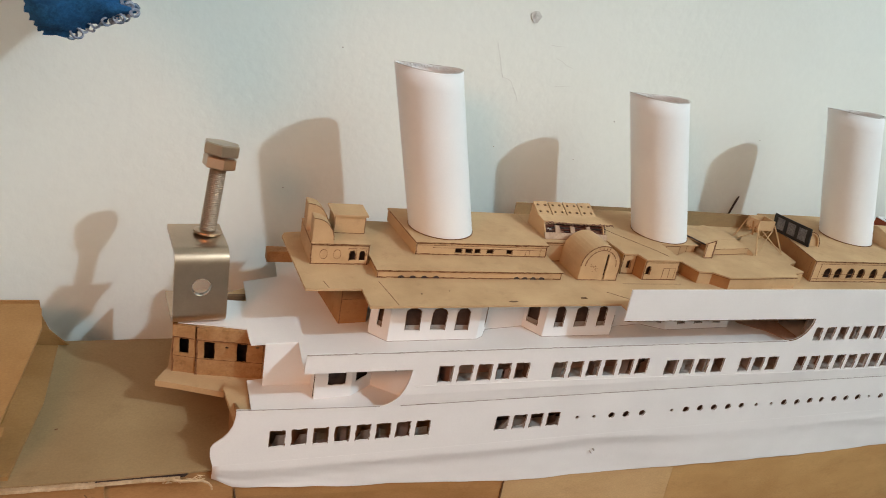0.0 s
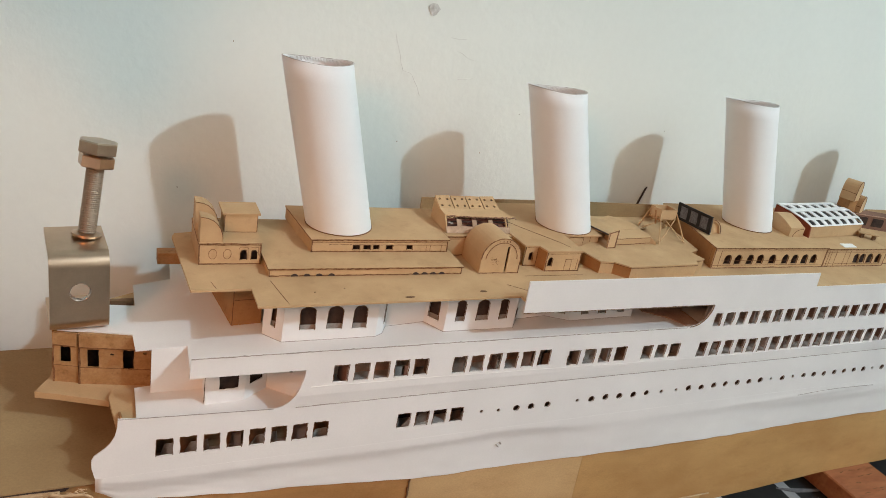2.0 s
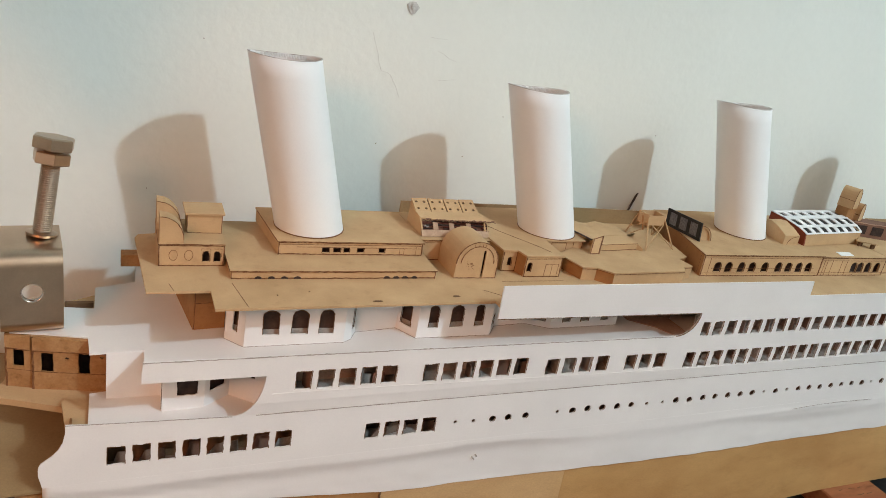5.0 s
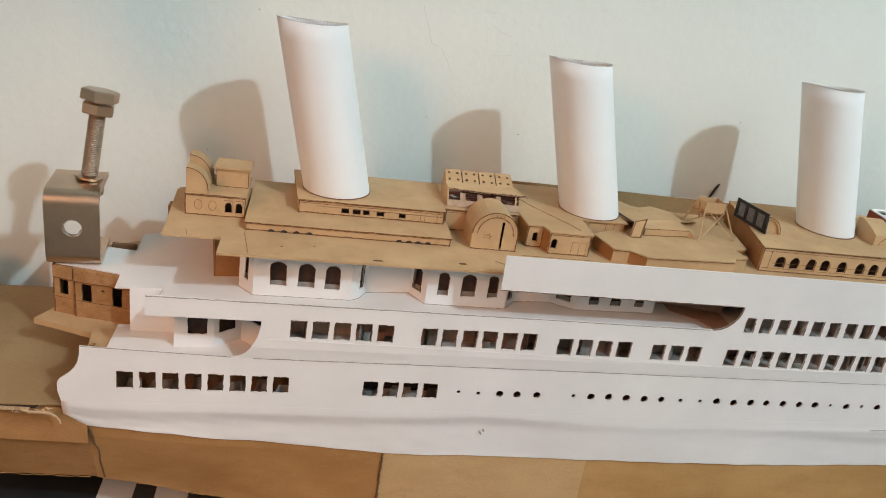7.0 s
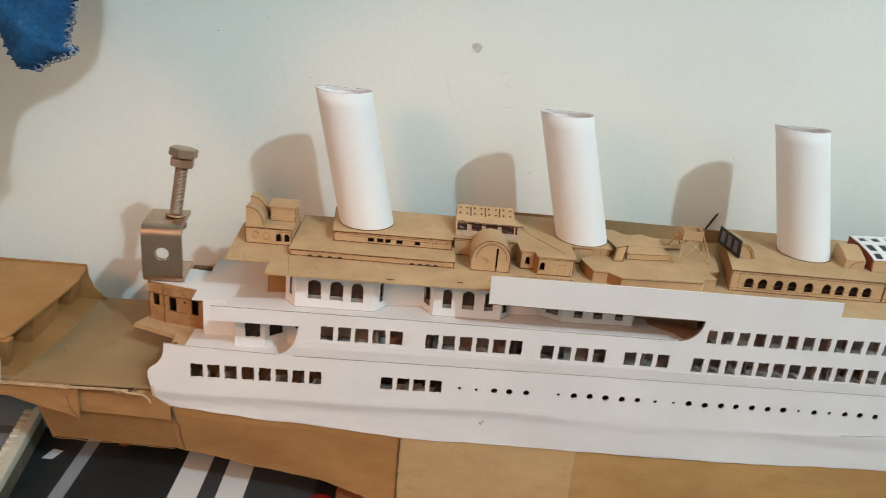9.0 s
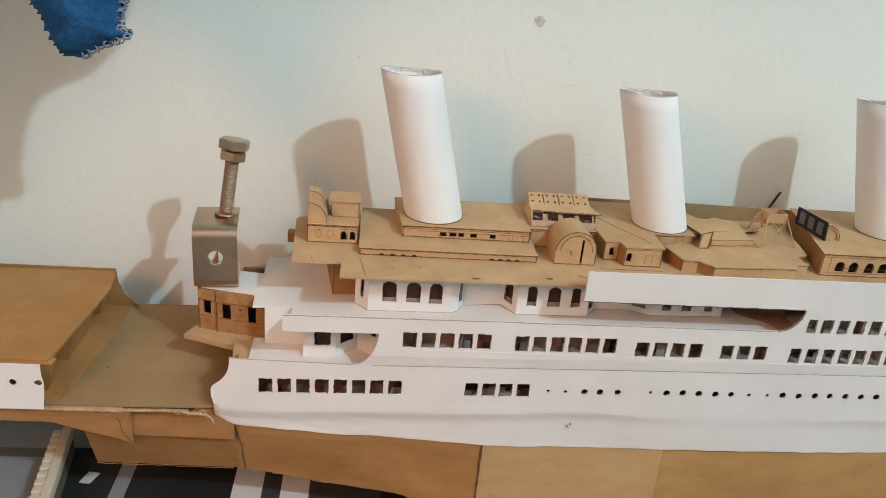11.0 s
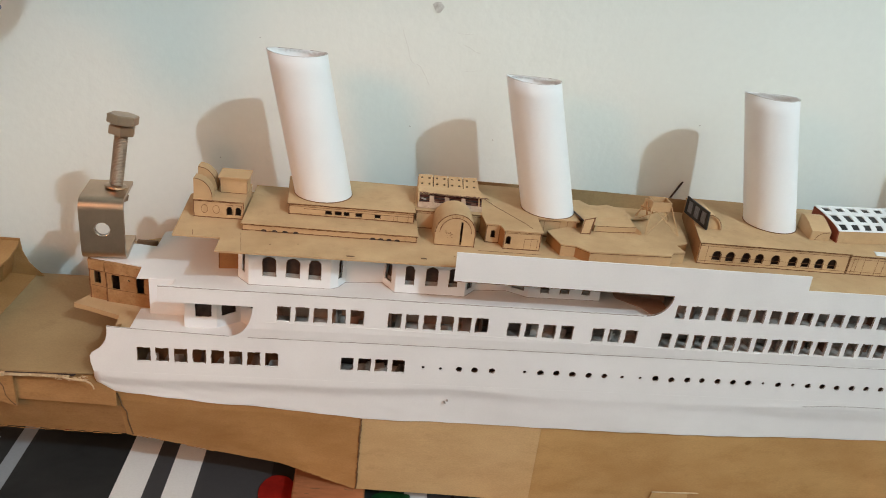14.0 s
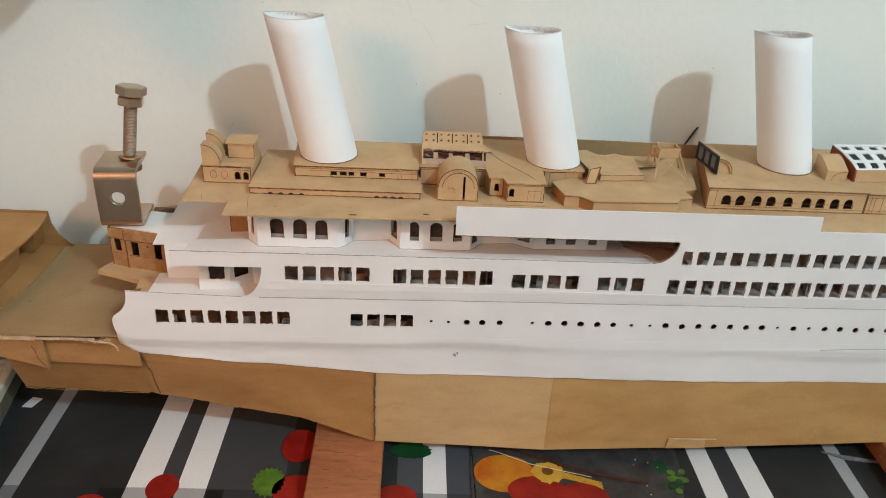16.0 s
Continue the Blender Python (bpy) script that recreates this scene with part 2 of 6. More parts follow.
def fill(loops):
    """Points and triangles that fill an outline and leave its holes open."""
    pts, edges = [], []
    for lp in loops:
        k = len(pts)
        pts += [Vector(q) for q in lp]
        edges += [(k + i, k + (i + 1) % len(lp)) for i in range(len(lp))]
    out, _, faces = delaunay_2d_cdt(pts, edges, [], 0, 1e-7, False)[:3]
    boxes = [(min(q[0] for q in lp), max(q[0] for q in lp), min(q[1] for q in lp), max(q[1] for q in lp)) for lp in loops]
    tris = []
    for f in faces:
        x, y = sum(out[i].x for i in f) / len(f), sum(out[i].y for i in f) / len(f)
        if within(loops[0], x, y) and not any(b[0] < x < b[1] and b[2] < y < b[3] and within(lp, x, y) for lp, b in zip(loops[1:], boxes[1:])):
            tris.append(tuple(f))
    return [(v.x, v.y) for v in out], tris


def sheet(bm, loops, place, thick):
    """A flat sheet with holes: loops of (u, v), the outline first; place(u, v, depth) gives the point; depth 0 is the front."""
    pts, tris = fill(loops)
    front, back = [bm.verts.new(place(u, v, 0.0)) for u, v in pts], [bm.verts.new(place(u, v, thick)) for u, v in pts]
    rim = {}
    for t in tris:
        bm.faces.new([front[i] for i in t])
        bm.faces.new([back[i] for i in reversed(t)])
        for a, b in zip(t, t[1:] + t[:1]):
            rim[a, b] = rim.get((a, b), 0) + 1
    for a, b in rim:
        if (b, a) not in rim:
            bm.faces.new((front[b], front[a], back[a], back[b]))
    for v in front + back:
        if not v.link_faces:
            bm.verts.remove(v)


def plate(bm, outline, z0, z1):
    """A horizontal slab from an (x, y) outline; z0 and z1 may be functions of x and y."""
    top = z1 if callable(z1) else (lambda x, y: z1)
    low = z0 if callable(z0) else (lambda x, y: z0)
    sheet(bm, [outline], lambda u, v, d: (u, v, top(u, v) if d == 0 else low(u, v)), 1)


def jit(a):
    return random.uniform(-a, a)


def rect(u0, u1, v0, v1, a=0.0):
    """A rectangle; with a the hand-cut sides wander by that much."""
    if not a:
        return [(u0, v0), (u1, v0), (u1, v1), (u0, v1)]
    corner = [(u0, v0), (u1, v0), (u1, v1), (u0, v1)]
    pts = []
    for (xa, ya), (xb, yb) in zip(corner, corner[1:] + corner[:1]):
        for k in range(4):
            pts.append((xa + (xb - xa) * k / 4 + jit(a * 0.75), ya + (yb - ya) * k / 4 + jit(a * 0.75)))
    return pts


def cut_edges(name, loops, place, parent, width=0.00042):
    """The dark edge along the sides and top of each hand-cut hole."""
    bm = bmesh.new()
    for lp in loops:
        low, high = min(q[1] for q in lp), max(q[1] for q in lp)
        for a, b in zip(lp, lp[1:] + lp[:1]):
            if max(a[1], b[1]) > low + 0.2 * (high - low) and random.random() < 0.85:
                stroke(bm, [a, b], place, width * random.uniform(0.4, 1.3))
    return tagged(part(name, bm, CARD_DARK, parent, "dark cut edges"), kind="stuff")


def arch(u0, u1, v0, v1, a=0.0, steps=10, curve=1.0):
    r, c = (u1 - u0) / 2, (u0 + u1) / 2
    rise = min(r * curve, (v1 - v0) * 0.6)
    pts = [(u0 + jit(a), v0 + jit(a)), (u1 + jit(a), v0 + jit(a))]
    return pts + [(c + r * math.cos(math.pi * i / steps) + jit(a), v1 - rise + rise * math.sin(math.pi * i / steps) + jit(a * 0.5)) for i in range(steps + 1)]


def disc(u, v, r, steps=10, a=0.0):
    return [(u + (r + jit(a)) * math.cos(2 * math.pi * i / steps), v + (r + jit(a)) * math.sin(2 * math.pi * i / steps)) for i in range(steps)]


def front_map(y, lean=0.0):
    return lambda u, v, d: (u, y + lean * u + d, v)


def along(p, q):
    """Maps distance along the line from p to q in plan, and height, to a wall."""
    dx, dy = q[0] - p[0], q[1] - p[1]
    n = math.hypot(dx, dy)
    return n, lambda u, v, d: (p[0] + dx * u / n - dy / n * d, p[1] + dy * u / n + dx / n * d, v)


def stroke(bm, pts, place, width=0.0004):
    """A thin drawn line through (u, v) points on a mapped face, a hair proud of it, uneven and broken here and there."""
    for (u0, v0), (u1, v1) in zip(pts, pts[1:]):
        n = math.hypot(u1 - u0, v1 - v0) or 1e-6
        cuts = max(1, min(60, int(n / max(0.0016, width * 2.5))))
        nu, nv = -(v1 - v0) / n, (u1 - u0) / n
        side0, w0 = 0.0, width * random.uniform(0.5, 1.1)
        for k in range(cuts):
            side1, w1 = (jit(width * 0.22) if k < cuts - 1 else 0.0), width * random.uniform(0.45, 1.0)
            a, b = k / cuts, (k + 1) / cuts
            if cuts < 4 or random.random() > 0.0012:
                q = [(u0 + (u1 - u0) * a + nu * (side0 + w0 / 2), v0 + (v1 - v0) * a + nv * (side0 + w0 / 2)), (u0 + (u1 - u0) * b + nu * (side1 + w1 / 2), v0 + (v1 - v0) * b + nv * (side1 + w1 / 2)),
                     (u0 + (u1 - u0) * b + nu * (side1 - w1 / 2), v0 + (v1 - v0) * b + nv * (side1 - w1 / 2)), (u0 + (u1 - u0) * a + nu * (side0 - w0 / 2), v0 + (v1 - v0) * a + nv * (side0 - w0 / 2))]
                fr = [bm.verts.new(place(u, v, -0.0002)) for u, v in q]
                bk = [bm.verts.new(place(u, v, 0.0001)) for u, v in q]
                bm.faces.new(fr)
                for i in range(4):
                    bm.faces.new((fr[i], fr[(i + 1) % 4], bk[(i + 1) % 4], bk[i]))
            side0, w0 = side1, w1


def rod(bm, p, q, r, sides=6):
    p, q = Vector(p), Vector(q)
    turn = (q - p).to_track_quat("Z", "Y").to_matrix().to_4x4()
    m = Matrix.Translation((p + q) / 2) @ turn
    bmesh.ops.create_cone(bm, cap_ends=True, segments=sides, radius1=r, radius2=r, depth=(q - p).length, matrix=m)


def revolve(bm, profile, m, sides=32):
    rings = [[bm.verts.new(m @ Vector((r * math.cos(2 * math.pi * i / sides), r * math.sin(2 * math.pi * i / sides), z))) for i in range(sides)] for r, z in profile]
    for a, b in zip(rings, rings[1:]):
        for i in range(sides):
            bm.faces.new((a[i], a[(i + 1) % sides], b[(i + 1) % sides], b[i]))
    bm.faces.new(list(reversed(rings[0])))
    bm.faces.new(rings[-1])


# ---------------------------------------------------------------- the room
def room():
    # the wall behind the ship stands at a slight angle to it
    bm = bmesh.new()
    n, place = along((-1.6, 0.534), (3.0, 0.626))
    outline = [(0, -0.75), (n, -0.75), (n, 2.9), (0, 2.9)]
    sheet(bm, [outline], place, 0.12)
    w = tagged(mesh_object("wall_north", bm, WALL), "off-white painted plaster wall with cracks and chips", "wall", kind="structure")
    # chipped spot and hairline cracks in the paint
    bm = bmesh.new()
    u0 = 0.2439 + 1.6
    sheet(bm, [disc(u0, 0.3712, 0.0042, 11, 0.0012)], lambda u, v, d: Vector(place(u, v, d - 0.0006)), 0.0004)
    sheet(bm, [disc(u0 + 0.0006, 0.3708, 0.0022, 9, 0.0008)], lambda u, v, d: Vector(place(u, v, d - 0.0012)), 0.0006)
    part("paint_chip", bm, two_scale("bare_plaster", (0.52, 0.50, 0.46), (0.74, 0.73, 0.70), 0.8, 300, 900, 0.3, 0.0004), w, "chipped spot in the paint")
    bm = bmesh.new()
    for pts in ([(0.2165, 0.3500), (0.2185, 0.3440), (0.2219, 0.3360), (0.2238, 0.3290), (0.2264, 0.3233), (0.2315, 0.3222), (0.2339, 0.3210), (0.2370, 0.3160), (0.2395, 0.3125), (0.2431, 0.3052)],
                [(0.2689, 0.3422), (0.2740, 0.3405), (0.2790, 0.3375), (0.2851, 0.3363)], [(0.2732, 0.3205), (0.2790, 0.3212), (0.2880, 0.3225)], [(0.2617, 0.3518), (0.2680, 0.3512), (0.2751, 0.3518)]):
        stroke(bm, [(x + 1.6, z) for x, z in pts], place, 0.00035)
    part("crack", bm, two_scale("crack_shadow", (0.62, 0.61, 0.57), (0.74, 0.73, 0.69), 0.9, 300, 900, 0.2, 0), w, "hairline cracks in the paint")
    # fly specks
    bm = bmesh.new()
    for x, z in ((0.0675, 0.2255), (0.10, 0.332), (0.23, 0.268), (0.062, 0.38), (0.4925, 0.292), (0.335, 0.297), (0.02, 0.365), (0.305, 0.262)):
        sheet(bm, [disc(x + 1.6, z, 0.00042, 6, 0.00015)], lambda u, v, d: Vector(place(u, v, d - 0.0004)), 0.0003)
    part("speck", bm, PENCIL_AND_SHADE, w, "dark fly specks on the paint")
    for nm, b in (("wall_west", (-1.72, -1.6, -2.7, 0.53, -0.75, 2.9)), ("wall_east", (3.0, 3.12, -2.7, 0.62, -0.75, 2.9)), ("wall_south", (-1.72, 3.12, -2.82, -2.7, -0.75, 2.9))):
        bm = bmesh.new()
        block(bm, *b)
        tagged(mesh_object(nm, bm, ROOM), "plain painted wall of the room", "wall", kind="structure")
    bm = bmesh.new()
    block(bm, -1.72, 3.12, -2.82, 0.75, -0.85, -0.75)
    tagged(mesh_object("floor", bm, FLOOR), "plain tiled floor under the table", "floor", kind="structure")
    bm = bmesh.new()
    block(bm, -1.72, 3.12, -2.82, 0.75, 2.9, 3.0)
    tagged(mesh_object("ceiling", bm, ROOM), "plain painted ceiling", "ceiling", kind="structure")


room()


def table():
    t = thing("table", (0.4, 0.2, -0.75), "table pushed against the wall under an oilcloth", "table")
    bm = bmesh.new()
    block(bm, -0.75, 1.55, -0.12, 0.535, -0.034, -0.004, 0.003)
    part("tabletop", bm, WOOD, t)
    for x in (-0.68, 1.48):
        for y in (-0.05, 0.47):
            bm = bmesh.new()
            block(bm, x - 0.03, x + 0.03, y - 0.03, y + 0.03, -0.75, -0.034, 0.003)
            part("leg", bm, WOOD, t)
    # the cloth, slightly rippled, hanging over the front edge
    bm = bmesh.new()
    nx, ny = 120, 40
    grid = []
    for j in range(ny + 1):
        row = []
        for i in range(nx + 1):
            x, s = -0.76 + 2.32 * i / nx, 0.54 - 0.90 * j / ny
            rip = 0.0009 * noise.noise(Vector((x * 9, s * 14, 0.3))) + 0.0005 * noise.noise(Vector((x * 30, s * 26, 5)))
            if s > -0.13:
                p = (x, s, -0.0006 + min(rip, 0.0004))
            else:
                p = (x, -0.132 + 0.008 * noise.noise(Vector((x * 8, 0, 2))) * (-0.13 - s) * 4, s + 0.13)
            row.append(bm.verts.new(p))
        grid.append(row)
    for j in range(ny):
        for i in range(nx):
            bm.faces.new((grid[j][i], grid[j][i + 1], grid[j + 1][i + 1], grid[j + 1][i]))
    cloth = mesh_object("tablecloth", bm, CLOTH, True)
    mod = cloth.modifiers.new("thickness", "SOLIDIFY")
    mod.thickness, mod.offset = 0.0008, -1
    tagged(cloth, "dark slate oilcloth with white stripes and printed fruit", "tablecloth")

    def printed(name, loop, mat, z, label):
        bm = bmesh.new()
        plate(bm, loop, z + 0.0004, z + 0.0008)
        part(name, bm, mat, cloth, label)

    def blob(x, y, rx, ry, a=0.08, steps=36):
        return [(x + rx * (1 + jit(a)) * math.cos(2 * math.pi * i / steps), y + ry * (1 + jit(a)) * math.sin(2 * math.pi * i / steps)) for i in range(steps)]

    def leaf(x, y, r, turn=0.0):
        return [(x + (r if i % 2 else r * 0.82) * math.cos(turn + 2 * math.pi * i / 36), y + (r if i % 2 else r * 0.82) * 1.25 * math.sin(turn + 2 * math.pi * i / 36)) for i in range(36)]

    red = "red printed fruit"
    for k, (x, y, rx, ry) in enumerate(((0.042, 0.352, 0.0125, 0.0145), (-0.0085, 0.329, 0.0150, 0.0145), (0.146, 0.352, 0.019, 0.016), (0.142, 0.402, 0.015, 0.020), (0.225, 0.347, 0.016, 0.012),
                         (0.338, 0.356, 0.024, 0.016), (0.375, 0.352, 0.020, 0.014))):
        printed("red_fruit", blob(x, y, rx, ry, 0.012), RED_PRINT, 0.0002 + 0.0001 * k, red)
    printed("green_leaf", leaf(0.123, 0.360, 0.0135), GREEN_PRINT, 0.0004, "bright green printed leaf")
    printed("green_leaf", blob(0.236, 0.399, 0.017, 0.009, 0.1), GREEN_DARK, 0.0004, "dark green printed leaf")
    printed("slate_panel", [(0.288, 0.30), (0.288, 0.416), (0.465, 0.416), (0.462, 0.372), (0.44, 0.30)], SLATE_PRINT, 0.0003, "dark slate printed panel")
    printed("pale_border", [(0.2845, 0.30), (0.2850, 0.394), (0.2872, 0.394), (0.2868, 0.30)], SLATE_PRINT, 0.0005, "dark border of the printed picture")
    printed("orange_fruit", blob(0.313, 0.375, 0.0255, 0.0210, 0.012), ORANGE_PRINT, 0.0006, "orange and yellow printed fruit")
    printed("yellow_flower", blob(0.349, 0.377, 0.013, 0.012, 0.16), YELLOW_PRINT, 0.0008, "yellow printed flower")
    printed("flower_eye", blob(0.349, 0.378, 0.0048, 0.0045, 0.05), two_scale("brown_print", (0.12, 0.04, 0.008), (0.2, 0.07, 0.015), 0.4, 200, 900, 0.2, 0), 0.001, "brown flower centre")
    bm = bmesh.new()
    for k in range(7):
        stroke(bm, [(0.36, 0.377 - 0.001 * k), (0.375 + 0.002 * k, 0.372 - 0.0016 * k), (0.392, 0.366 - 0.0012 * k)], lambda u, v, d: (u, v, 0.0017 - d), 0.0009)
    part("straw", bm, YELLOW_PRINT, cloth, "straw-coloured printed strands")
    bm = bmesh.new()
    stroke(bm, [(0.284, 0.415), (0.312, 0.405), (0.345, 0.392), (0.372, 0.381), (0.40, 0.372), (0.43, 0.367)], lambda u, v, d: (u, v, 0.0018 - d), 0.0034)
    tagged(part("dark_stem", bm, two_scale("dark_stem_print", (0.03, 0.012, 0.006), (0.08, 0.03, 0.015), 0.4, 200, 900, 0.2, 0), cloth, "dark brown printed stem"), kind="stuff")
    bm = bmesh.new()
    stroke(bm, [(0.302, 0.4010), (0.3106, 0.3977), (0.3354, 0.3852), (0.362, 0.3778), (0.385, 0.3715)], lambda u, v, d: (u, v, 0.0021 - d), 0.0006)
    tagged(part("stem_shine", bm, CREAM, cloth, "pale line along the printed stem"), kind="stuff")
    bm = bmesh.new()
    for k in range(9):
        x, y = random.uniform(0.40, 0.47), random.uniform(0.335, 0.412)
        sheet(bm, [disc(x, y, random.uniform(0.0003, 0.0009), 6, 0.0002)], lambda u, v, d: (u, v, 0.0014 - d), 0.0004)
    tagged(part("crumbs", bm, CREAM, cloth, "scattered pale specks"), kind="stuff")
    for k in range(16):
        x, y = 0.4475 + random.random() * 0.016, 0.358 + random.random() * 0.026
        printed("green_berry", blob(x, y, 0.0030, 0.0030, 0.04, 14), GREEN_PRINT if k % 3 else GREEN_DARK, 0.0005 + 0.00005 * k, "green printed berry")
    printed("green_leaf", blob(0.446, 0.386, 0.006, 0.008, 0.2), GREEN_DARK, 0.0004, "dark green printed leaf")


table()


def plank(x0, x1, y0, y1, h):
    t = thing("wooden_plank", ((x0 + x1) / 2, (y0 + y1) / 2, 0), "flat reddish wooden plank under the ship's hull", "plank", "planks under the hull")
    bm = bmesh.new()
    block(bm, x0, x1, y0, y1, 0.0006, h, 0.0012)
    part("board", bm, WOOD, t)
    bm = bmesh.new()
    for k in range(15):
        y = y0 + 0.030 + 0.0085 * k + jit(0.003)
        xa = x0 + 0.002 + random.random() * 0.02
        while xa < x1 - 0.008:
            ln = random.uniform(0.002, 0.009)
            if random.random() < 0.4:
                stroke(bm, [(xa, y + jit(0.0005)), (xa + ln / 2, y + jit(0.0005)), (min(xa + ln, x1 - 0.001), y + jit(0.0006))], lambda u, v, d: (u, v, h - d), 0.0003 + random.random() * 0.0006)
            xa += ln + random.uniform(0.001, 0.008)
    tagged(part("grain_crack", bm, CARD_DARK, t, "dark cracks across the grain"), kind="stuff")
    return t


plank(0.1550, 0.2125, 0.28, 0.50, 0.0152)
plank(0.640, 0.705, 0.30, 0.52, 0.0208)


def litter():
    bm = bmesh.new()
    plate(bm, [(-0.1070, 0.4430), (-0.0985, 0.4425), (-0.0940, 0.4545), (-0.1030, 0.4560)], 0.0006, 0.0014)
    tagged(mesh_object("paper_scrap", bm, CHIP), "small white paper scrap on the oilcloth", "scrap")
    bm = bmesh.new()
    plate(bm, [(-0.0500, 0.4680), (-0.0430, 0.4670), (-0.0430, 0.4740), (-0.0495, 0.4745)], 0.0006, 0.0014)
    tagged(mesh_object("paper_scrap", bm, CARD_RED), "small reddish paper scrap on the oilcloth", "scrap")

    bm = bmesh.new()
    loop = [(0.596, 0.4090), (0.612, 0.4050), (0.640, 0.3990), (0.642, 0.3965), (0.628, 0.3975), (0.612, 0.4000), (0.600, 0.4060)]
    plate(bm, loop, lambda x, y: 0.0006 + 0.0008 * noise.noise(Vector((x * 300, y * 300, 1))) ** 2, lambda x, y: 0.0016 + 0.0016 * noise.noise(Vector((x * 300, y * 300, 1))) ** 2)
    tagged(mesh_object("plastic_scrap", bm, PANE_GREY), "crumpled strip of grey plastic on the oilcloth", "scrap")


litter()


def ribbed_strip():
    """A long cream plastic strip with slots along one edge, lying beside the ship's bow."""
    t = thing("slotted_strip", (-0.12, 0.36, 0), "long cream plastic strip with a row of teeth along its edge", "plastic strip")
    m = pose(-0.1275, 0.478, 0, 0, 0, 8.5)
    bm = bmesh.new()
    block(bm, -0.0015, 0.006, -0.34, 0.004, 0.0175, 0.027, 0.001)
    bmesh.ops.transform(bm, matrix=m, verts=bm.verts)
    part("bar", bm, CREAM, t)
    # lower body: the shade beside and between the teeth is its dark colour
    bm = bmesh.new()
    block(bm, -0.0080, 0.0048, -0.34, 0.003, 0.0006, 0.0175)
    block(bm, -0.0080, -0.0015, -0.34, 0.003, 0.0175, 0.0215)
    bmesh.ops.transform(bm, matrix=m, verts=bm.verts)
    part("foot", bm, CREAM_SHADE, t, "dark lower body with the strip's own shade in its colour")
    for k in range(39):
        bm = bmesh.new()
        block(bm, -0.0086, -0.0015, -0.0002 - 0.0086 * k - 0.0056, -0.0002 - 0.0086 * k, 0.0215, 0.0268, 0.0007)
        bmesh.ops.transform(bm, matrix=m, verts=bm.verts)
        part("tooth", bm, CREAM, t)
    return t


ribbed_strip()


# ---------------------------------------------------------------- the model ship
STERN = 1.10                       # where the model ends, past the view
BOAT = 0.218                       # boat deck
deck_z = lambda x: float(np.interp(x, DECK_X, DECK_Z))
DECK_X = (-0.006, 0.034, 0.0622, 0.090, 0.115, 0.22, 0.40, 1.10)
DECK_Z = (0.1785, 0.1780, 0.1792, 0.1806, 0.1822, 0.1842, 0.1838, 0.1838)
side_y = lambda x: 0.3850 + 0.0232 * (x - 0.02)
side = lambda u, v, d: (u, side_y(u) + d, v)

ship = thing("model_ship", (0.4, 0.46, 0.0150), "unfinished paper and cardboard model of an ocean liner with four funnels", "model ship")


